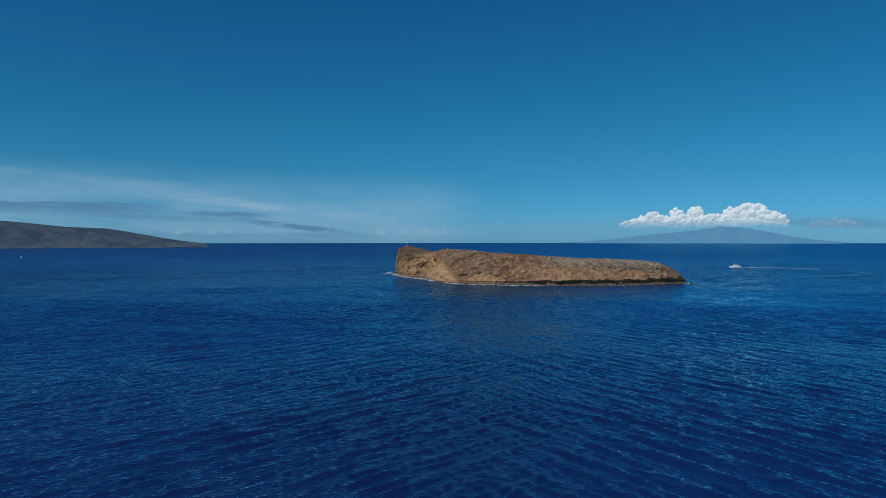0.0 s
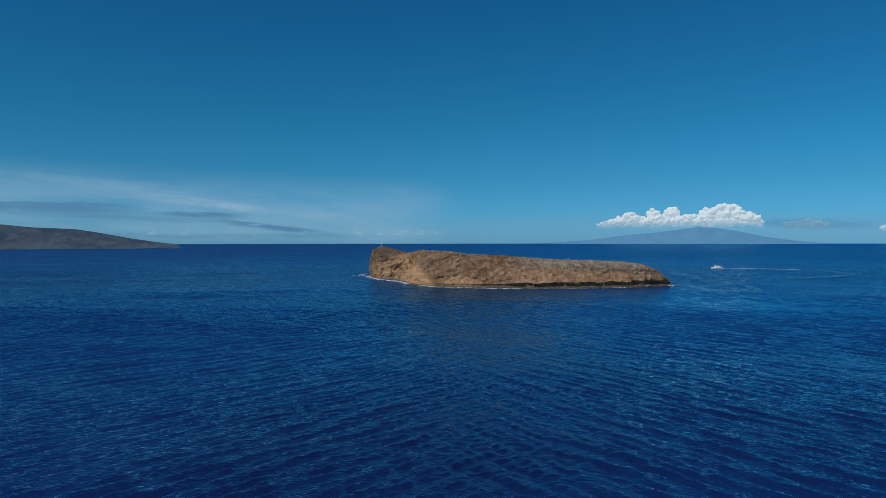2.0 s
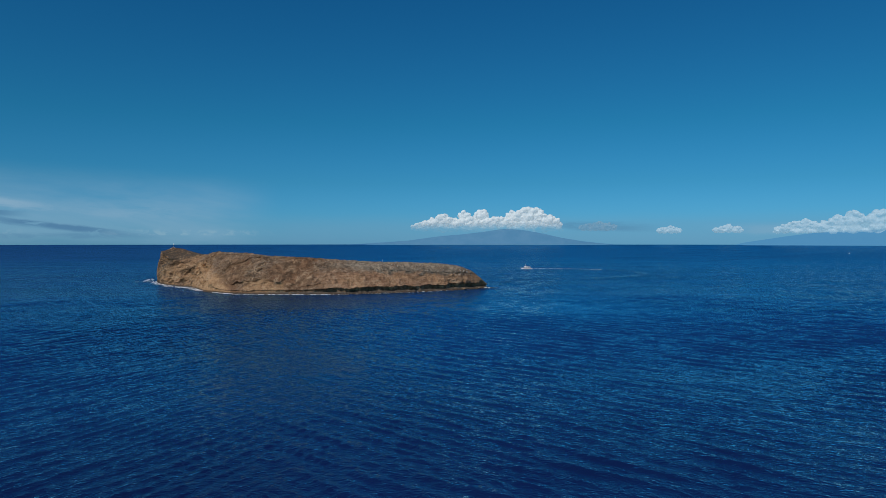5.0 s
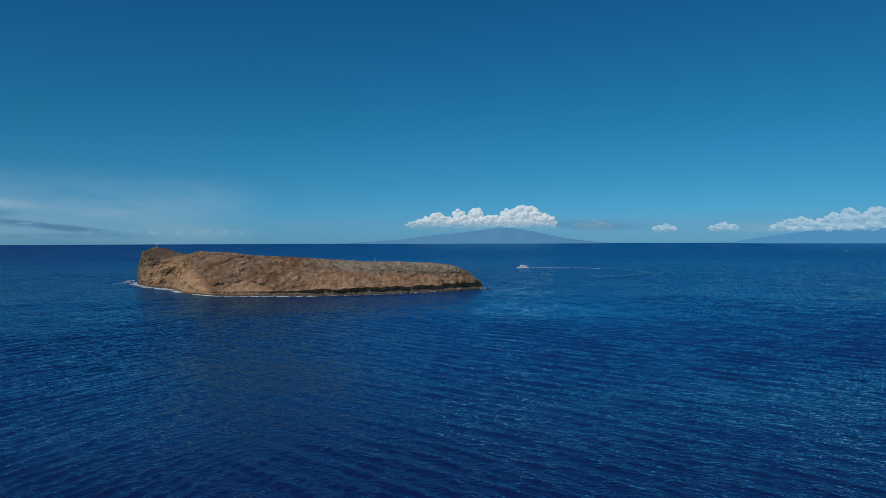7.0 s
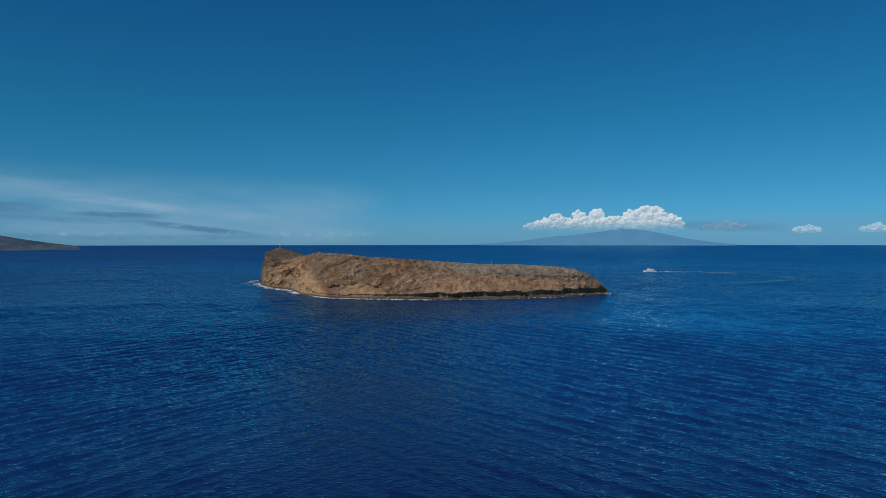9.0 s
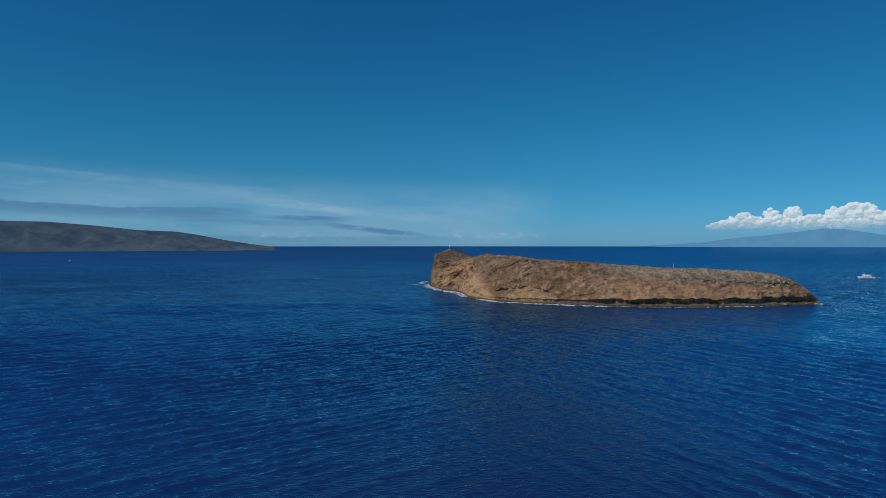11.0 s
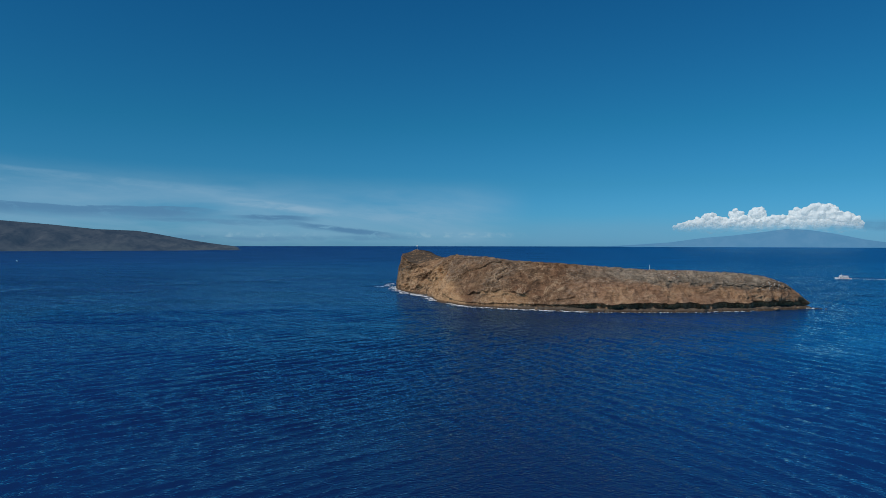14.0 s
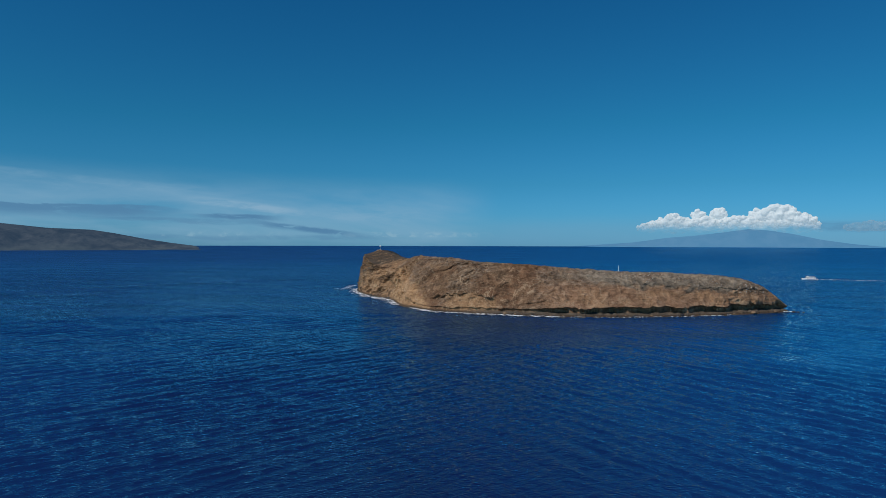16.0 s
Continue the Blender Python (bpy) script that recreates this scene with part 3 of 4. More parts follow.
def sea_level(x, y):
    """Flat nearby; the far rim lifts so that the eye's horizon lies where the earth's does."""
    r = np.hypot(np.asarray(x, float), np.asarray(y, float) + 60.0)
    return SEA_EDGE * np.clip((r - 3800.0) / (SEA_R - 3800.0), 0, 1) ** 2


def build_sea():
    rng = np.random.default_rng(5)
    az = np.radians(np.r_[np.linspace(-54, 54, 1130), np.linspace(54, 306, 64)[1:-1]])
    r = [0.5, 8.0, 30.0]
    while r[-1] < SEA_R:
        q = r[-1]
        r.append(q + (max(1.0, 0.12 * (185.0 - q)) if q < 560 else 1.0 + 0.0042 * (q - 560) if q < 800 else 0.0040 * q if q < 1500 else 0.0075 * q if q < 2200 else 0.0125 * q))
    r = np.array(r[:-1] + [SEA_R])
    R, A = np.meshgrid(r, az, indexing="ij")
    x, y = R * np.sin(A), -60.0 + R * np.cos(A)
    cell = np.maximum(np.gradient(r)[:, None] + 0 * A, R * radians(108 / 1129))
    z = sea_level(x, y)
    gust = 0.85 + 0.45 * fbm(x / 150, y / 80, 3.0, 3, 41)
    warp = 1.8 * vnoise(x / 60, y / 60, 0, 43) + 0.6 * vnoise(x / 25, y / 25, 0, 44)
    right = smooth(np.degrees(A), -11, 10)
    # two crossing swells and a cross chop: count, shortest, longest, heading, spread, steepness, weight
    for count, lo, hi, head, spread, steep, weight in ((14, 6, 12, 51, 7, 0.0082, 0.08 + right ** 1.5), (14, 5, 10, -52, 8, 0.0056, 0.05 + (1 - right) ** 2), (30, 2.6, 5.2, 50, 12, 0.0078, 0.22 + right), (30, 2.5, 5.0, -53, 15, 0.0074, 1.15 - right), (24, 1.9, 3.4, 0, 40, 0.0054, 1.0)):
        for _ in range(count):
            lam = math.exp(rng.uniform(math.log(lo), math.log(hi)))
            turn = radians(rng.normal(head, spread))
            k = 2 * math.pi / lam
            ph = k * (x * math.sin(turn) + y * math.cos(turn)) + rng.uniform(0, 6.28) + warp * rng.uniform(0.5, 1.3)
            z = z + steep * lam * (np.sin(ph) - 0.22 * np.cos(2 * ph)) * np.clip(lam / (2.2 * cell) - 0.5, 0, 1) * gust * weight
    pos = np.stack([x, y, z], -1)
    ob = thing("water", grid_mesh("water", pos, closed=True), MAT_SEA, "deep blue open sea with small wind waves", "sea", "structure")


build_sea()

# ---- the rocky islet: a crescent arm of a drowned crater ----
SHORE = [(-212, 1236), (-226, 1185), (-219, 1110), (-211, 1052), (-198, 985), (-181, 930), (-154, 881), (-131, 853), (-112, 802), (-97, 781),
         (-76, 758), (-41, 746), (-2, 738), (17, 736), (56, 741), (95, 752), (137, 770), (165, 787), (183, 799)]
CREST = [(-196, 1228, -3), (-196, 1190, 34), (-207, 1130, 41.6), (-190, 1085, 40.6), (-167, 1030, 38.2), (-145, 985, 35), (-128, 930, 35), (-118, 895, 37.5), (-106, 868, 39),
         (-90, 845, 38.6), (-69, 815, 38.4), (-45, 797, 36), (0, 790, 33.4), (25, 788, 31.6), (62, 790, 29.4), (100, 795, 28.6), (137, 797, 26.2), (162, 800, 19.8), (181, 803, 5.5)]


def islet_surface(n_along, n_out, n_in):
    shore, st = spline(SHORE, n_along)
    crest = along(CREST, st)
    cx, cy, cz = (crest[:, i][None, :] for i in range(3))
    sx, sy = shore[:, 0][None, :], shore[:, 1][None, :]
    st = st[None, :]
    v = np.linspace(0, 1, n_out)[:, None]
    west = 1 - smooth(st, 7.2, 9.2)                       # the cliffs of the high end
    caves = smooth(st, 11.6, 13.0) * (1 - 0.4 * smooth(st, 17, 18))
    wob = fbm(sx / 14, sy / 14, 0.0, 3, 7)
    notch = np.exp(-((st - 15.15) / 0.1) ** 2) + np.exp(-((st - 15.9) / 0.06) ** 2)
    deep = caves * np.clip(1.0 + 0.6 * fbm(sx / 7, sy / 7, 5.0, 3, 9), 0.45, 1.5) * (1 - 0.8 * np.clip(notch, 0, 1)) + 0.16
    rag = fbm(sx / 3.4, sy / 3.4, 2.0, 4, 12)
    lip = np.minimum(6.6 + 0.7 * wob + 0.5 * rag, 0.62 * np.maximum(cz, 1.0)) * (0.62 + 0.38 * caves)
    # knots of the section: v, inward share, height
    width = np.hypot(cx - sx, cy - sy)
    m = 1.0 / np.maximum(width, 6.0)
    apron = (4.5 + 1.6 * wob + 0.8 * rag) * m
    zero = 0 * st
    vs = [0.0, 0.06, 0.13, 0.19, 0.25, 0.31, 0.55, 0.78, 1.0]
    top = np.maximum(cz, 0.5)
    q_east = [zero - 3 * m, zero + 0.5 * m, apron, apron + 4.0 * deep * m, apron + 3.4 * deep * m, apron - 0.3 * m, 0.42 + zero, 0.70 + zero, 1.0 + zero]
    z_east = [zero - 4, zero + 0.2, 2.0 + 0.5 * wob + 0.3 * rag, 2.5 + 0.3 * rag, lip * 0.85, lip, lip + 0.52 * (top - lip), lip + 0.84 * (top - lip), cz]
    rim_z = np.interp(st[0], [0, 1, 2.2, 3.2, 4, 5, 6, 7, 8], [10, 26, 37, 36.5, 32, 27.5, 26, 29, 30])[None, :]
    rim_w = np.interp(st[0], [0, 2, 3.4, 4, 5, 6, 7, 8], [9, 9, 11, 15, 24, 30, 26, 30])[None, :]
    rim = np.minimum(rim_z + 1.2 * wob + 0.5 * rag, 0.92 * top)
    rq = np.minimum(rim_w * m, 0.62)
    q_west = [zero - 3 * m, zero + 0.5 * m, 3.0 * m + zero, 0.30 * rq, 0.42 * rq, 0.55 * rq, rq, rq + 0.4 * (1 - rq), 1.0 + zero]
    z_west = [zero - 4, zero + 0.2, 1.5 + zero, 0.22 * rim, 0.42 * rim, 0.62 * rim, rim, rim + 0.45 * (top - rim), cz]
    knots_q = np.stack([(1 - west) * a + west * b for a, b in zip(q_east, q_west)])[:, 0, :]
    knots_z = np.stack([np.minimum((1 - west) * a + west * b, np.maximum(cz, 1.0)) for a, b in zip(z_east, z_west)])[:, 0, :]
    q, z = np.empty((n_out, n_along)), np.empty((n_out, n_along))
    for i in range(n_out):
        t = v[i, 0]
        k = min(np.searchsorted(vs, t, "right") - 1, len(vs) - 2)
        f = (t - vs[k]) / (vs[k + 1] - vs[k])
        q[i], z[i] = knots_q[k] * (1 - f) + knots_q[k + 1] * f, knots_z[k] * (1 - f) + knots_z[k + 1] * f
    # soften the knots of the upper slope
    lo = int(0.36 * n_out)
    for _ in range(10):
        z[lo:-1] = 0.25 * z[lo - 1:-2] + 0.5 * z[lo:-1] + 0.25 * z[lo + 1:]
        q[lo:-1] = 0.25 * q[lo - 1:-2] + 0.5 * q[lo:-1] + 0.25 * q[lo + 1:]
    x, y = sx + (cx - sx) * q, sy + (cy - sy) * q
    # the bay side falls steeply
    u = np.linspace(0, 1, n_in + 1)[1:, None]
    ux, uy = (cx - sx) / np.maximum(width, 1), (cy - sy) / np.maximum(width, 1)
    reach = 8 + 0.95 * np.maximum(cz, 0)
    xi, yi = cx + ux * reach * u ** 1.3, cy + uy * reach * u ** 1.3
    zi = cz - (cz + 4) * u ** 1.6
    x, y, z = np.vstack([x, xi]), np.vstack([y, yi]), np.vstack([z, zi])
    vv = np.vstack([np.repeat(v, n_along, 1), 1 + np.repeat(u, n_along, 1)])
    return x, y, z, vv, np.repeat(st, len(vv), 0), ux, uy


def build_islet():
    x, y, z, v, st, ux, uy = islet_surface(1400, 205, 40)
    above = smooth(z, 0.3, 4.0)
    taper = smooth(18.0 - st, 0.0, 1.6)
    west = 1 - smooth(st, 7.2, 9.2)
    face = smooth(v, 0.28, 0.4) * (1 - smooth(v, 0.9, 1.02)) + 0.25 * smooth(v, 0.9, 1.0)
    cliff = west * smooth(v, 0.1, 0.2) * (1 - smooth(v, 0.54, 0.62))
    # gullies, ledges, strata and crags
    big = fbm(x / 38, y / 38, z / 26, 3, 21)
    gul = fbm(x / 15, y / 15, z / 40, 4, 33, ridged=True)
    ledge = fbm((z - 0.34 * x + 0.15 * y) / 10.0 + 0.6 * big, (x + y) / 46.0, y / 70, 4, 55)
    ledge = smooth(ledge, -0.08, 0.06) + smooth(ledge, 0.26, 0.38) + smooth(ledge, -0.48, -0.36)
    fine = fbm(x / 3.6, y / 3.6, z / 2.6, 4, 71, 0.6)
    rough = fbm(x / 7.0, y / 7.0, z / 4.5, 4, 77, 0.55, ridged=True)
    crag = fbm(x / 15, y / 15, z / 13, 5, 88, 0.55, ridged=True)
    dip = z + 0.3 * x + 0.12 * y
    bed = smooth(np.abs(((dip / 3.1 + 0.5 * big) % 1.0) - 0.5), 0.12, 0.3)
    gully = np.exp(-((st - 7.75 - 0.012 * (z - 15)) / 0.42) ** 2) * smooth(v, 0.15, 0.4) * (1 - smooth(v, 0.75, 0.95))
    out = face * (2.2 * big + 0.45 * (gul - 0.4) - 0.95 * (ledge - 1.2)) * (1 - 0.6 * west) * (1 - 0.45 * smooth(x, -10, 50))
    out = out + (face * 0.65 * (rough - 0.4) + 0.65 * fine * (0.7 + 0.5 * west)) * (1 - 0.45 * smooth(x, -10, 40))
    out = out + cliff * (3.4 * (crag - 0.5) + 0.2 * (bed - 0.5)) - 11.0 * gully
    # single forms: the shelf over the pale scar, the broken bed of the north-east back, spurs, the nose beside the slide, hollows
    front = 1 - smooth(v, 0.9, 1.0)
    arc = 8.5 + 4.5 * np.sin(np.clip((x + 84) / 56, 0, 1) * math.pi) + 0.8 * fine
    out = out + 2.4 * front * smooth(z - arc, -0.5, 0.5) * smooth(x, -86, -78) * (1 - smooth(x, -36, -26)) * (1 - smooth(z, arc + 2, arc + 12))
    shelf = 24.6 - 0.05 * x + 1.5 * big + 0.8 * fine
    out = out + 1.5 * front * smooth(z - shelf, -0.4, 0.4) * smooth(x, 35, 60) * (1 - smooth(z, shelf + 1, shelf + 7))
    spur = np.abs(((st * 2.3 + 0.25 * big) % 1.0) - 0.5) * 2
    out = out + 2.0 * (0.5 - spur) * smooth(x, -10, 30) * (1 - smooth(x, 85, 135)) * front * smooth(z, 5, 8) * (1 - smooth(z, 12, 19))
    out = out + 3.2 * smooth(st - 8.35 - 0.01 * (z - 20), 0.0, 0.14) * (1 - smooth(st, 8.7, 9.8)) * front * smooth(z, 4, 9)
    for hx, hy, hz, hr, deep in ((-81.5, 778, 5.2, 2.4, 5.0), (-77.5, 776, 5.0, 1.6, 4.0), (-158, 958, 24.5, 4.2, 6.0), (-136, 880, 13.5, 3.0, 4.0), (-128, 866, 9.0, 2.6, 3.5), (-150, 905, 16.0, 3.0, 3.0)):
        out = out - deep * np.exp(-(((x - hx) ** 2 + 0.25 * (y - hy) ** 2) / (hr * 1.3) ** 2 + ((z - hz) / hr) ** 2)) * front
    out = out * above * taper
    x, y = x - ux * out, y - uy * out
    lift = face * (0.6 * big + 0.35 * (gul - 0.4) + 0.35 * (rough - 0.4) + 0.3 * fine) * (1 - 0.5 * west) + 0.28 * fine * smooth(v, 0.5, 0.9)
    knob = np.exp(-((st - 8.05) / 0.11) ** 2 - ((v - 1.0) / 0.05) ** 2) * 0.9 * np.clip(fine + 0.3, 0, 2)
    z = z + above * taper * (lift + knob)
    # low bench: broken rock
    bench = (1 - smooth(v, 0.13, 0.2)) * smooth(v, 0.03, 0.08)
    z = z + bench * (0.6 * fbm(x / 2.6, y / 2.6, 0, 4, 97, 0.6) + 0.3 * fbm(x / 9, y / 9, 0, 2, 98))
    me = grid_mesh("rocky_islet", np.stack([x, y, z], -1)[:, ::-1])
    return thing("rocky_islet", me, MAT_ROCK, "brown weathered tuff islet with undercut shore in the sea", "islet")


build_islet()


def islet_height(px, py):
    me = bpy.data.objects["rocky_islet"].data
    co = np.empty(len(me.vertices) * 3, np.float32)
    me.vertices.foreach_get("co", co)
    co = co.reshape(-1, 3)
    d = np.hypot(co[:, 0] - px, co[:, 1] - py)
    near = d < max(1.5, d.min() + 0.3)
    return float(co[near, 2].max())


# ---- far land ----
def ring_land(name, stops, near, far, mat, label, seed, rough, az_steps=420, rows=26, grain=110.0, ravines=()):
    """Land along the horizon: crest elevations (bearing, degrees above level) as seen from mid-flight."""
    eye = (9.0, 140.0, 49.5)
    az = np.linspace(stops[0][0], stops[-1][0], az_steps)
    el = np.interp(az, [s[0] for s in stops], [s[1] for s in stops])
    kern = np.hanning(15) / np.hanning(15).sum()
    el = np.convolve(np.pad(el, 7, mode="edge"), kern, "valid")
    crest_z = np.maximum(eye[2] + np.tan(np.radians(el)) * far, 0)
    t = np.linspace(0, 1, rows)[:, None]
    R = near + (far - near) * np.r_[t, 1 + t[1:] * 0.03]
    A = np.radians(az)[None, :]
    x, y = eye[0] + R * np.sin(A), eye[1] + R * np.cos(A)
    base = sea_level(x, y) - 4.0
    tt = np.r_[t, 1 - t[1:] * 1.0]
    bottom = np.minimum(base, crest_z[None, :] - 0.5)
    z = bottom + (crest_z[None, :] - bottom) * np.clip(tt, 0, 1) ** 0.8
    mid = np.sin(np.pi * np.clip(tt, 0, 1))
    z = z + rough * mid * (fbm(x / grain, y / grain, 0, 5, seed, 0.5, ridged=True) - 0.6)
    for turn, wide, deep in ravines:
        z = z - deep * np.exp(-((az[None, :] - turn - 1.2 * (tt - 0.4)) / wide) ** 2) * np.clip(1 - np.abs(tt - 0.4) / 0.35, 0, 1)
    ob = thing(name, grid_mesh(name, np.stack([x, y, z], -1)[:, ::-1]), mat, label, "island", "structure")
    return ob


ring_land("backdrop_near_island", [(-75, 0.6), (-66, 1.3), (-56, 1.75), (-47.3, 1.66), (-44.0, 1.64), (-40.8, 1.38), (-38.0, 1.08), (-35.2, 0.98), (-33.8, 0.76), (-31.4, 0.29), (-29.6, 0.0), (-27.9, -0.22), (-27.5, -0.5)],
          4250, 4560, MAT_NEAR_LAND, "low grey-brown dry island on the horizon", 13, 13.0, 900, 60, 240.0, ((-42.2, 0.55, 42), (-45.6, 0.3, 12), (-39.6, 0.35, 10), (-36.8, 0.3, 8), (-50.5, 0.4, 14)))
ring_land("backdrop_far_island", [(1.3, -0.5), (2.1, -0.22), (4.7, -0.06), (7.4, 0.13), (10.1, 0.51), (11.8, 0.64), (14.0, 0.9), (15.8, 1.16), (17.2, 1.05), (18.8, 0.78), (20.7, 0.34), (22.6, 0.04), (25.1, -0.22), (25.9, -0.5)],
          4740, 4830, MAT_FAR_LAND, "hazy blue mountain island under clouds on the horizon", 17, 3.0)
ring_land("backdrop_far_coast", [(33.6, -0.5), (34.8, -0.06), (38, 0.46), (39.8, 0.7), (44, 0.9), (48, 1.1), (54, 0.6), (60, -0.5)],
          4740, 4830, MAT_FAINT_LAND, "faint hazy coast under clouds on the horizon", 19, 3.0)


# ---- clouds ----
BALLS = {}


def unit_ball(sub):
    if sub not in BALLS:
        bm = bmesh.new()
        bmesh.ops.create_icosphere(bm, subdivisions=sub, radius=1.0)
        bm.verts.ensure_lookup_table()
        BALLS[sub] = np.array([v.co[:] for v in bm.verts]), np.array([[v.index for v in f.verts] for f in bm.faces])
        bm.free()
    return BALLS[sub]


def build_cloud(name, puffs, mat, label, seed, base=1.15, fuzz=1.0, voxel=4.5):
    """A cumulus: puffs (bearing, elevation of the centre, radius, all in degrees from mid-flight) heaped and billowed over a level base."""
    eye, dist = Vector((9.0, 140.0, 49.5)), 4840.0
    rng = random.Random(seed)
    parts, normals, faces, count = [], [], [], 0

    def ball(a, e, r, d, sub):
        nonlocal count
        at = np.array([eye.x + math.sin(radians(a)) * d, eye.y + math.cos(radians(a)) * d, eye.z + math.tan(radians(e)) * d])
        pts, tri = unit_ball(sub)
        parts.append(at + pts * (radians(r) * d) * (1.1, 1.0, 0.85))
        normals.append(pts)
        faces.append(tri + count)
        count += len(pts)

    for az, el, rad in puffs:
        ball(az, el, rad * 0.85, dist, 3)
        ball(az, 0.5 * (el + base), rad * 0.85, dist + 8, 3)
        for k in range(int(10 + 26 * rad)):
            t, f = rng.uniform(-0.15, math.pi + 0.15), rng.uniform(0.55, 0.98)
            e = el + math.sin(t) * rad * f * 0.85
            ball(az + math.cos(t) * rad * f * 1.05, max(e, base + rng.uniform(0, 0.1)), rad * rng.uniform(0.16, 0.4), dist - radians(rad) * dist * rng.uniform(0.0, 0.75), 2)
        for k in range(6):
            ball(az + rng.uniform(-1.2, 1.2) * rad, base + rng.uniform(0.02, 0.15), rad * rng.uniform(0.25, 0.45), dist + rng.uniform(-20, 25), 2)
    co, no, tri = np.vstack(parts), np.vstack(normals), np.vstack(faces)
    floor_z = eye.z + math.tan(radians(base - 0.12)) * dist
    low = co[:, 2] < floor_z
    co[low, 2] = floor_z + (co[low, 2] - floor_z) * 0.35
    me = bpy.data.meshes.new(name)
    me.vertices.add(len(co))
    me.vertices.foreach_set("co", co.reshape(-1).astype(np.float32))
    me.loops.add(tri.size)
    me.loops.foreach_set("vertex_index", tri.reshape(-1).astype(np.int32))
    me.polygons.add(len(tri))
    me.polygons.foreach_set("loop_start", np.arange(0, tri.size, 3, dtype=np.int32))
    me.polygons.foreach_set("use_smooth", np.ones(len(tri), bool))
    me.update(calc_edges=True)
    ob = thing(name, me, mat, label, "cloud")
    skin = ob.modifiers.new("skin", "REMESH")
    skin.mode, skin.voxel_size, skin.use_smooth_shade = "VOXEL", voxel, True
    for depth, size, basis, octaves in ((26.0, 46.0, "ORIGINAL_PERLIN", 2), (13.0, 13.0, "ORIGINAL_PERLIN", 5)):
        tex = bpy.data.textures.new("billow", "CLOUDS")
        tex.noise_scale, tex.noise_depth, tex.noise_basis = size, octaves, basis
        puff = ob.modifiers.new("puff", "DISPLACE")
        puff.texture, puff.texture_coords, puff.strength, puff.mid_level = tex, "LOCAL", depth * fuzz, 0.5
    soft = ob.modifiers.new("soften", "SMOOTH")
    soft.factor, soft.iterations = 0.5, 1
    return ob


build_cloud("cumulus_cloud", [(7.8, 1.33, 0.17), (8.2, 1.4, 0.3), (8.8, 1.5, 0.42), (9.6, 1.6, 0.55), (10.45, 1.8, 0.68), (11.4, 1.6, 0.55), (12.2, 2.25, 0.5), (12.4, 1.5, 0.5), (12.9, 1.7, 0.55), (13.3, 1.5, 0.5), (13.7, 2.3, 0.55), (14.2, 1.55, 0.5), (14.7, 1.65, 0.55), (15.7, 1.7, 0.6),
                              (16.6, 2.15, 0.65), (17.5, 2.2, 0.8), (18.4, 2.25, 0.72), (19.2, 1.9, 0.6), (19.9, 1.75, 0.48), (20.4, 1.45, 0.26)], MAT_CLOUD, "bright white heaped cumulus bank above the far mountain", 3, 1.0)
build_cloud("small_cloud", [(22.4, 1.2, 0.28), (22.9, 1.25, 0.34), (23.4, 1.32, 0.36), (23.9, 1.38, 0.42), (24.4, 1.3, 0.36), (24.9, 1.25, 0.28)], MAT_CLOUD_GREY, "small ragged grey-white cloud low over the sea", 5, 1.1, 0.8, 3.5)
build_cloud("small_cloud", [(28.6, 0.93, 0.24), (29.0, 0.98, 0.28), (29.5, 1.02, 0.34), (29.9, 0.96, 0.28)], MAT_CLOUD_FAR, "small hazy cumulus low over the sea", 6, 0.82, 0.7, 3.5)
build_cloud("small_cloud", [(32.9, 0.96, 0.24), (33.3, 1.02, 0.3), (33.8, 1.12, 0.36), (34.3, 1.05, 0.3), (34.6, 0.98, 0.24)], MAT_CLOUD_FAR, "small bright cumulus low over the sea", 7, 0.88, 0.7, 3.5)
build_cloud("cumulus_cloud", [(37.3, 0.95, 0.25), (37.8, 1.05, 0.32), (38.5, 1.25, 0.42), (39.2, 1.3, 0.44), (39.9, 1.2, 0.42), (40.6, 1.2, 0.45), (41.4, 1.45, 0.6), (42.4, 1.55, 0.75), (43.8, 1.6, 0.8), (45.4, 1.7, 0.9), (47, 1.6, 0.8), (48.6, 1.4, 0.6)], MAT_CLOUD_FAR, "broad pale cumulus over the far coast", 8, 0.75)


# ---- surf, wakes and slicks ----
def ribbon(name, points, width, mat, label, category, lift=0.5, n=160, ragged=0.35, seed=1, dome=0.25, group=""):
    """A strip of foam or smooth water along a line on the sea; width is a number or a list along the line."""
    line, _ = spline(points, n)
    d = np.gradient(line, axis=0)
    d /= np.linalg.norm(d, axis=1)[:, None]
    side = np.stack([-d[:, 1], d[:, 0]], 1)
    w = np.interp(np.linspace(0, 1, n), np.linspace(0, 1, len(width)), width) if isinstance(width, (list, tuple)) else np.full(n, float(width))
    rows = []
    s = np.arange(n) * 1.0
    for k, f in enumerate(np.linspace(-0.5, 0.5, 6)):
        edge = 1 + ragged * 2 * vnoise(s / 4.0, np.full(n, 9.0 * (f > 0)), 0, seed) + ragged * vnoise(s / 1.6, np.full(n, 5.0 * (f > 0)), 0, seed + 1)
        p = line + side * (w * f * np.clip(edge, 0.1, 3))[:, None]
        z = sea_level(p[:, 0], p[:, 1]) + lift + dome * (0.25 - f * f) * 4 + 0.1 * vnoise(s / 2.5, k * 3.0, 0, seed + 2) * dome * 4
        rows.append(np.column_stack([p, z]))
    return thing(name, grid_mesh(name, np.stack(rows)), mat, label, category, "", group)


def shift_out(points, by):
    p = np.array(points, float)
    d = np.gradient(p, axis=0)
    d /= np.linalg.norm(d, axis=1)[:, None]
    return [tuple(a) for a in p + np.stack([d[:, 1], -d[:, 0]], 1) * by]


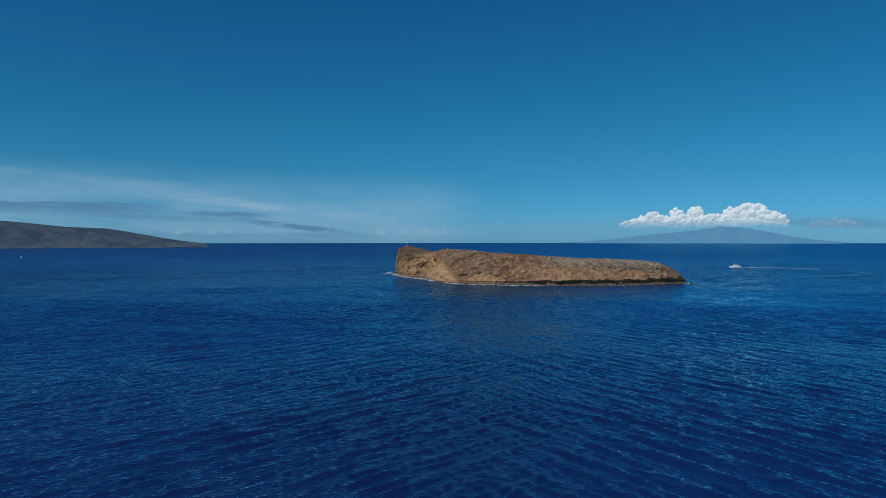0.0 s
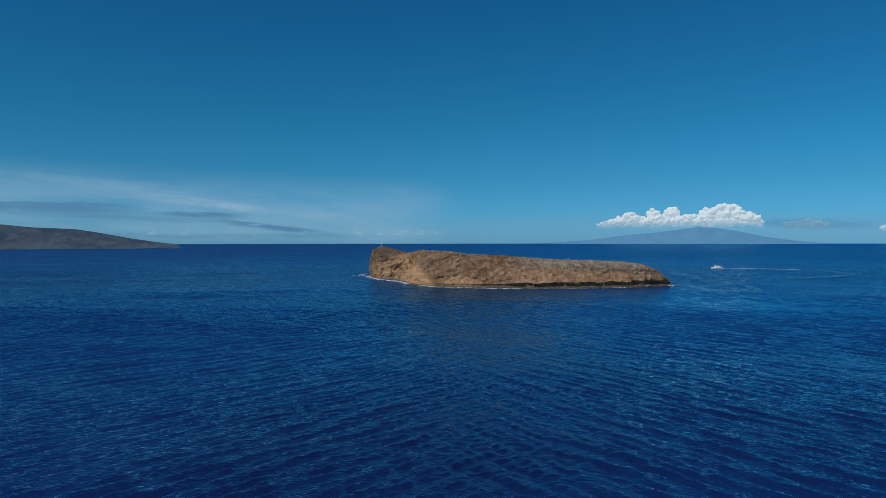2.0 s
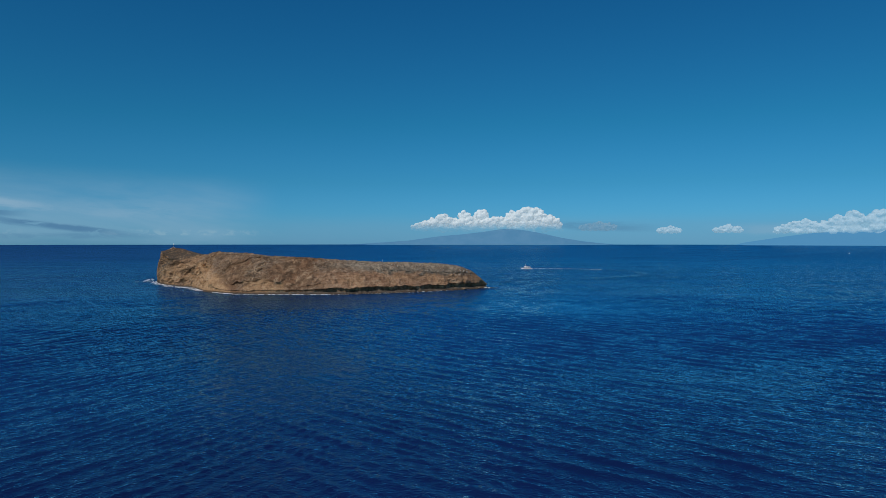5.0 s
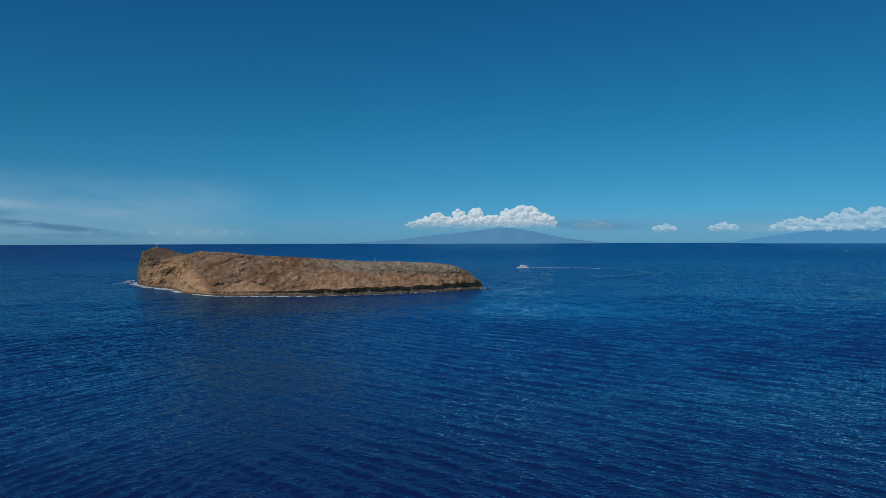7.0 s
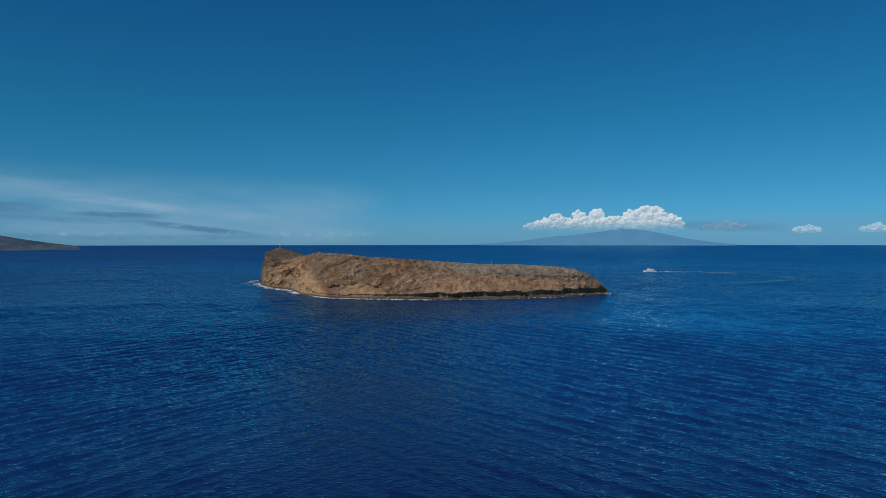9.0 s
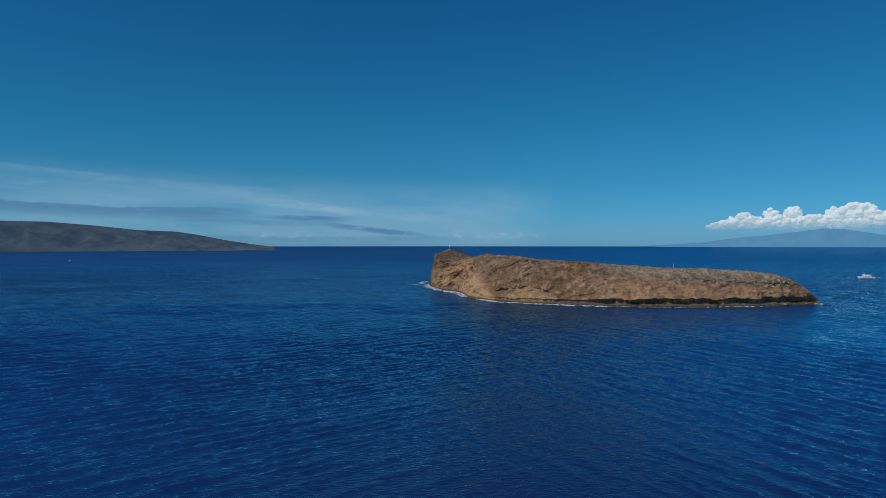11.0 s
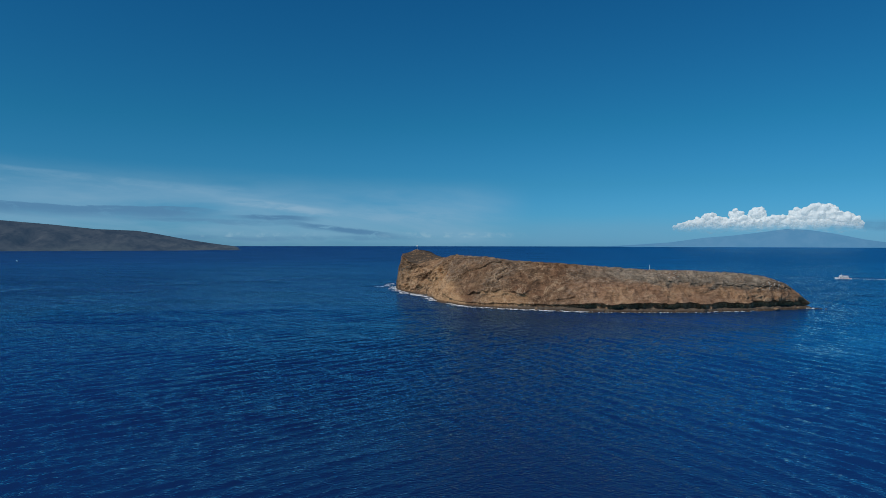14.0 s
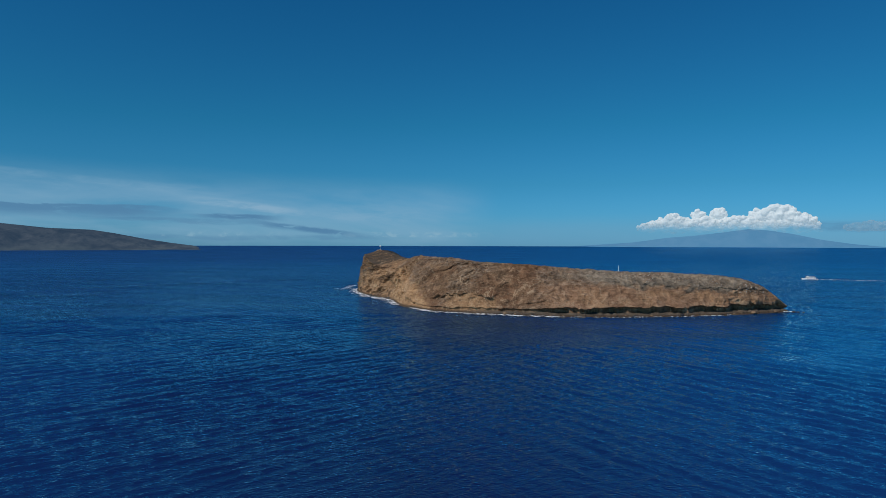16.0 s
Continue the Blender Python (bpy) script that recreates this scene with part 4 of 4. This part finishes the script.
SHORE_FRONT = shift_out(SHORE, 1.2)
ribbon("surf", SHORE_FRONT[4:9], [5, 9, 6, 9, 10, 12, 9, 4], MAT_SURF, "white surf breaking at the foot of the cliffs", "surf", 0.45, 220, 0.5, 3, 0.35, "surf round the islet")
ribbon("surf", SHORE_FRONT[9:14], [3, 6, 7, 6, 8, 7, 6, 4], MAT_SURF, "thin line of white surf along the rock bench", "surf", 0.45, 240, 0.5, 5, 0.25, "surf round the islet")
ribbon("surf", SHORE_FRONT[13:17], [4, 3, 3.5, 2, 2.5, 1.5], MAT_BROKEN_SURF, "thin broken surf along the undercut shore", "surf", 0.4, 240, 0.6, 7, 0.2, "surf round the islet")
ribbon("surf", [(-215, 1040), (-214, 1010), (-207, 985), (-212, 976), (-220, 972)], [3, 5, 6, 4, 2], MAT_BROKEN_SURF, "white surf trailing off the cliff corner", "surf", 0.5, 120, 0.6, 9, 0.4, "surf round the islet")
ribbon("surf", [(178, 796.5), (181, 796), (184, 797)], [0.8, 1.6, 0.7], MAT_SURF, "small splash of surf on the tip rock", "surf", 0.5, 40, 0.6, 11, 0.4, "surf round the islet")
ribbon("boat_wake", [(388, 1278), (424, 1264), (466, 1245), (494, 1210)], [5, 5.5, 6, 5], MAT_WAKE, "white foaming boat wake on blue water", "wake", 0.9, 160, 0.3, 13, 0.1)
ribbon("boat_wake", [(466, 1247), (494, 1212), (510, 1165), (512, 1115), (495, 1052), (462, 1008), (420, 975), (384, 958), (343, 946), (300, 945)], [5, 8, 12, 15, 17, 18, 18, 16, 12, 6], MAT_OLD_WAKE, "old pale wake curving over the water", "wake", 1.3, 260, 0.2, 15, 0.0)
ribbon("boat_wake", [(2240, 2611), (1836, 2323), (1357, 1959), (978, 1660), (808, 1551)], [8, 14, 22, 26, 8], MAT_SLICK, "long faint wake of a far boat", "wake", 0.9, 240, 0.2, 17, 0.0)
for _pts, _w, _sd in (([(-700, 812), (-639, 822), (-572, 836), (-520, 850)], [10, 50, 40, 8], 21), ([(-505, 935), (-463, 985), (-426, 1034), (-376, 1104), (-320, 1150)], [10, 50, 36, 44, 8], 23), ([(-480, 846), (-440, 852), (-400, 872)], [8, 36, 8], 27)):
    ribbon("current_line", _pts, _w, MAT_SLICK, "pale ruffled current line on the sea", "current line", 0.6, 160, 0.4, _sd, 0.0, "current lines")
ribbon("current_line", [(207, 850), (235, 905), (272, 951), (330, 960)], [5, 16, 14, 4], MAT_SLICK, "pale ruffled current line off the tip", "current line", 0.6, 120, 0.4, 29, 0.0, "current lines")


# ---- boats ----
def hull_mesh(length, beam, depth, draft, bow=0.32, stern=0.85, rise=0.28):
    """A hull along +x (bow at +length/2), its waterline at z = 0."""
    n, k = 34, 11
    u = np.linspace(0, 1, n)[:, None]
    a = np.linspace(-1, 1, k)[None, :]
    b = beam / 2 * np.where(u < 1 - bow, stern + (1 - stern) * np.sin(np.clip(u / (1 - bow), 0, 1) * math.pi / 2), np.sqrt(np.clip(1 - ((u - (1 - bow)) / bow) ** 2, 0, 1)))
    sheer = depth * (1 + rise * u ** 3)
    prof = np.abs(a) ** 0.45
    z = -draft * (1 - 0.5 * u ** 4) + (sheer + draft * (1 - 0.5 * u ** 4)) * np.abs(a) ** 1.6
    rake = 0.06 * length * u ** 4 * (z + draft) / (depth + draft)
    x = -length / 2 + length * 0.94 * u + rake
    return grid_mesh("hull", np.stack([x + 0 * a, np.sign(a) * b * prof, z], -1)), depth


def close_deck(me, length, beam, depth):
    bm = bmesh.new()
    bm.from_mesh(me)
    edges = [e for e in bm.edges if e.is_boundary]
    bmesh.ops.holes_fill(bm, edges=edges)
    bmesh.ops.recalc_face_normals(bm, faces=bm.faces)
    return bm


def tour_boat():
    root = new("tour_boat")
    tagged(root, "white two-deck tour boat under way, with red trim", "boat")
    me, _ = hull_mesh(20, 6.2, 1.7, 0.9, 0.42, 0.85, 0.65)
    part("hull", close_deck(me, 20, 6.2, 1.7), MAT_WHITE, root)
    cabin = part("cabin", box((11.5, 4.9, 2.2), (-1.2, 0, 2.75), 0.18), MAT_WHITE, root)
    for side in (-1, 1):
        for k in range(6):
            part("window", box((1.35, 0.06, 0.8), (-5.6 + k * 1.75, side * 2.47, 3.0), 0.02), MAT_GLASS, cabin, "dark cabin window")
    part("windscreen", box((0.06, 4.0, 0.85), (4.58, 0, 3.05), 0.02), MAT_GLASS, cabin)
    part("upper_deck", box((12.6, 5.3, 0.16), (-1.6, 0, 3.93), 0.05), MAT_DECK, root)
    part("wheelhouse", box((3.0, 3.4, 1.9), (2.6, 0, 4.95), 0.25), MAT_WHITE, root)
    part("wheelhouse_window", box((0.06, 2.9, 0.7), (4.12, 0, 5.2), 0.02), MAT_GLASS, root)
    part("canopy", box((6.4, 4.6, 0.14), (-2.6, 0, 5.75), 0.05), MAT_WHITE, root)
    for py in (-2.3, 2.3):
        part("side_screen", box((5.6, 0.06, 0.9), (-2.6, py, 4.45), 0.02), MAT_WHITE, root, "white side screen")
    for px in (-5.6, 0.2):
        for py in (-2.1, 2.1):
            part("canopy_post", rod((px, py, 3.95), (px, py, 5.7), 0.06), MAT_STEEL, root)
    for py in (-2.55, 2.55):
        bm = rod((-7.8, py, 4.9), (1.0, py, 4.9), 0.035)
        for k in range(6):
            rod((-7.8 + k * 1.76, py, 3.98), (-7.8 + k * 1.76, py, 4.9), 0.03, bm=bm)
        part("rail", bm, MAT_STEEL, root)
    part("rub_strip", box((14.0, 0.12, 0.3), (-2.2, -3.08, 1.25), 0.04), MAT_RED, root, "red painted strip")
    part("rub_strip", box((14.0, 0.12, 0.3), (-2.2, 3.08, 1.25), 0.04), MAT_RED, root, "red painted strip")
    part("mast", rod((1.8, 0, 5.9), (1.4, 0, 9.6), 0.12, 0.06), MAT_WHITE, root)
    part("radar", box((0.3, 1.6, 0.2), (1.9, 0, 7.6), 0.05), MAT_WHITE, root)
    root.matrix_basis = pose(377, 1279, 0.1, 0, 0, 172) @ Matrix.Diagonal((1.05, 1.0, 0.9, 1))
    return root


def sailing_catamaran():
    root = new("sailing_catamaran")
    tagged(root, "moored sailing boat behind the ridge, tall white mast", "boat")
    for py in (-3.2, 3.2):
        me, _ = hull_mesh(16, 1.9, 1.5, 0.6, 0.45)
        bm = close_deck(me, 16, 1.9, 1.5)
        bmesh.ops.translate(bm, verts=bm.verts, vec=(0, py, 0))
        part("hull", bm, MAT_WHITE, root)
    part("bridge_deck", box((9.0, 6.4, 0.5), (-1.5, 0, 1.5), 0.15), MAT_WHITE, root)
    part("cabin", box((5.2, 4.6, 1.3), (-1.8, 0, 2.4), 0.4), MAT_WHITE, root)
    part("cabin_window", box((4.2, 4.66, 0.45), (-1.8, 0, 2.55), 0.05), MAT_GLASS, root)
    part("mast", rod((0.8, 0, 1.7), (0.6, 0, 21.6), 0.3, 0.2), MAT_WHITE, root, "white mast")
    part("boom", rod((0.6, 0, 4.2), (-6.6, 0, 4.4), 0.16, 0.12), MAT_WHITE, root)
    for a in ((7.6, 0, 1.6), (-0.6, 3.6, 1.6), (-0.6, -3.6, 1.6)):
        part("stay", rod(a, (0.62, 0, 20.2), 0.02, sides=6), MAT_STEEL, root)
    root.matrix_basis = pose(103, 1176, 0.1, 0, 0, 70)
    return root


def speed_boat(x, y, turn, label):
    root = new("motor_boat")
    tagged(root, label, "boat")
    me, _ = hull_mesh(9, 2.9, 1.0, 0.5)
    part("hull", close_deck(me, 9, 2.9, 1.0), MAT_WHITE, root)
    part("cabin", box((3.2, 2.1, 1.5), (0.2, 0, 1.7), 0.2), MAT_WHITE, root)
    part("windscreen", box((0.06, 1.8, 0.6), (1.83, 0, 1.95), 0.02), MAT_GLASS, root)
    part("engine", box((0.6, 0.9, 1.0), (-4.5, 0, 0.9), 0.15), MAT_DECK, root)
    root.matrix_basis = pose(x, y, 0.2, 0, 0, turn)
    return root


tour_boat()
sailing_catamaran()
speed_boat(2259, 2624, 38, "small white motor boat far off on the sea")
speed_boat(-1514, 1826, 150, "tiny white motor boat far off near the low island")


# ---- on the islet ----
def light_tower():
    gx, gy = -207.0, 1130.0
    gz = islet_height(gx, gy) - 0.25
    root = new("navigation_light")
    tagged(root, "white navigation light on a steel mast on the summit", "navigation light")
    part("footing", box((2.6, 2.6, 0.7), (0, 0, 0.3), 0.08), MAT_CONCRETE, root, "concrete footing")
    part("mast", rod((0, 0, 0.6), (0, 0, 4.6), 0.28, 0.22, 12), MAT_STEEL, root)
    for a in (0.5, 2.6, 4.7):
        part("brace", rod((1.1 * math.cos(a), 1.1 * math.sin(a), 0.6), (0, 0, 2.7), 0.07, sides=8), MAT_STEEL, root)
    part("platform", rod((0, 0, 4.5), (0, 0, 4.66), 1.05, sides=16), MAT_STEEL, root)
    part("daymark", box((1.5, 0.12, 1.3), (0, -0.32, 5.35), 0.03), MAT_WHITE, root, "white daymark board")
    part("lantern", rod((0, 0, 4.66), (0, 0, 5.9), 0.3, 0.26, 14), MAT_WHITE, root)
    part("solar_panel", box((1.1, 0.7, 0.06), (0.2, -0.75, 3.6), 0.01), MAT_PANEL, root)
    root.matrix_basis = pose(gx, gy, gz)


light_tower()


def rock_piece(rng, r):
    bm = bmesh.new()
    bmesh.ops.create_icosphere(bm, subdivisions=2, radius=r)
    sx, sy, sz = rng.uniform(0.8, 1.4), rng.uniform(0.7, 1.2), rng.uniform(0.5, 0.9)
    o = rng.uniform(0, 99)
    for v in bm.verts:
        k = 1 + 0.28 * noise.noise(v.co / r * 1.1 + Vector((o, 0, 0))) + 0.12 * noise.noise(v.co / r * 3 + Vector((0, o, 0)))
        v.co = Vector((v.co.x * sx, v.co.y * sy, v.co.z * sz)) * k
    return bm


def shore_rocks():
    """Fallen blocks on the bench at the water's edge and low rocks off the tip."""
    rng = random.Random(11)
    islet = bpy.data.objects["rocky_islet"]
    edge, _ = spline(SHORE[4:], 400)
    d = np.gradient(edge, axis=0)
    d /= np.linalg.norm(d, axis=1)[:, None]
    for _ in range(120):
        k = rng.randrange(6, 392)
        inn = rng.uniform(0.3, 4.2)
        px, py = edge[k, 0] - d[k, 1] * inn, edge[k, 1] + d[k, 0] * inn
        r = rng.uniform(0.35, 0.9) if rng.random() < 0.8 else rng.uniform(1.0, 1.7)
        ob = part("boulder", rock_piece(rng, r), MAT_WET if rng.random() < 0.6 else MAT_BLOCK, islet)
        ob.matrix_basis = pose(px, py, 0.7 + 0.2 * r, 0, 0, rng.uniform(0, 360))
    for k, (px, py, r) in enumerate(((185.5, 798, 1.0), (188.5, 797.5, 0.8), (192, 797, 0.6))):
        ob = part("sea_rock", rock_piece(rng, r * 1.4), MAT_WET, None)
        tagged(ob, "low black rock awash off the islet tip", "rock", "rocks off the tip")
        ob.matrix_basis = pose(px, py, 0.1, 0, 0, 40 * k)


shore_rocks()
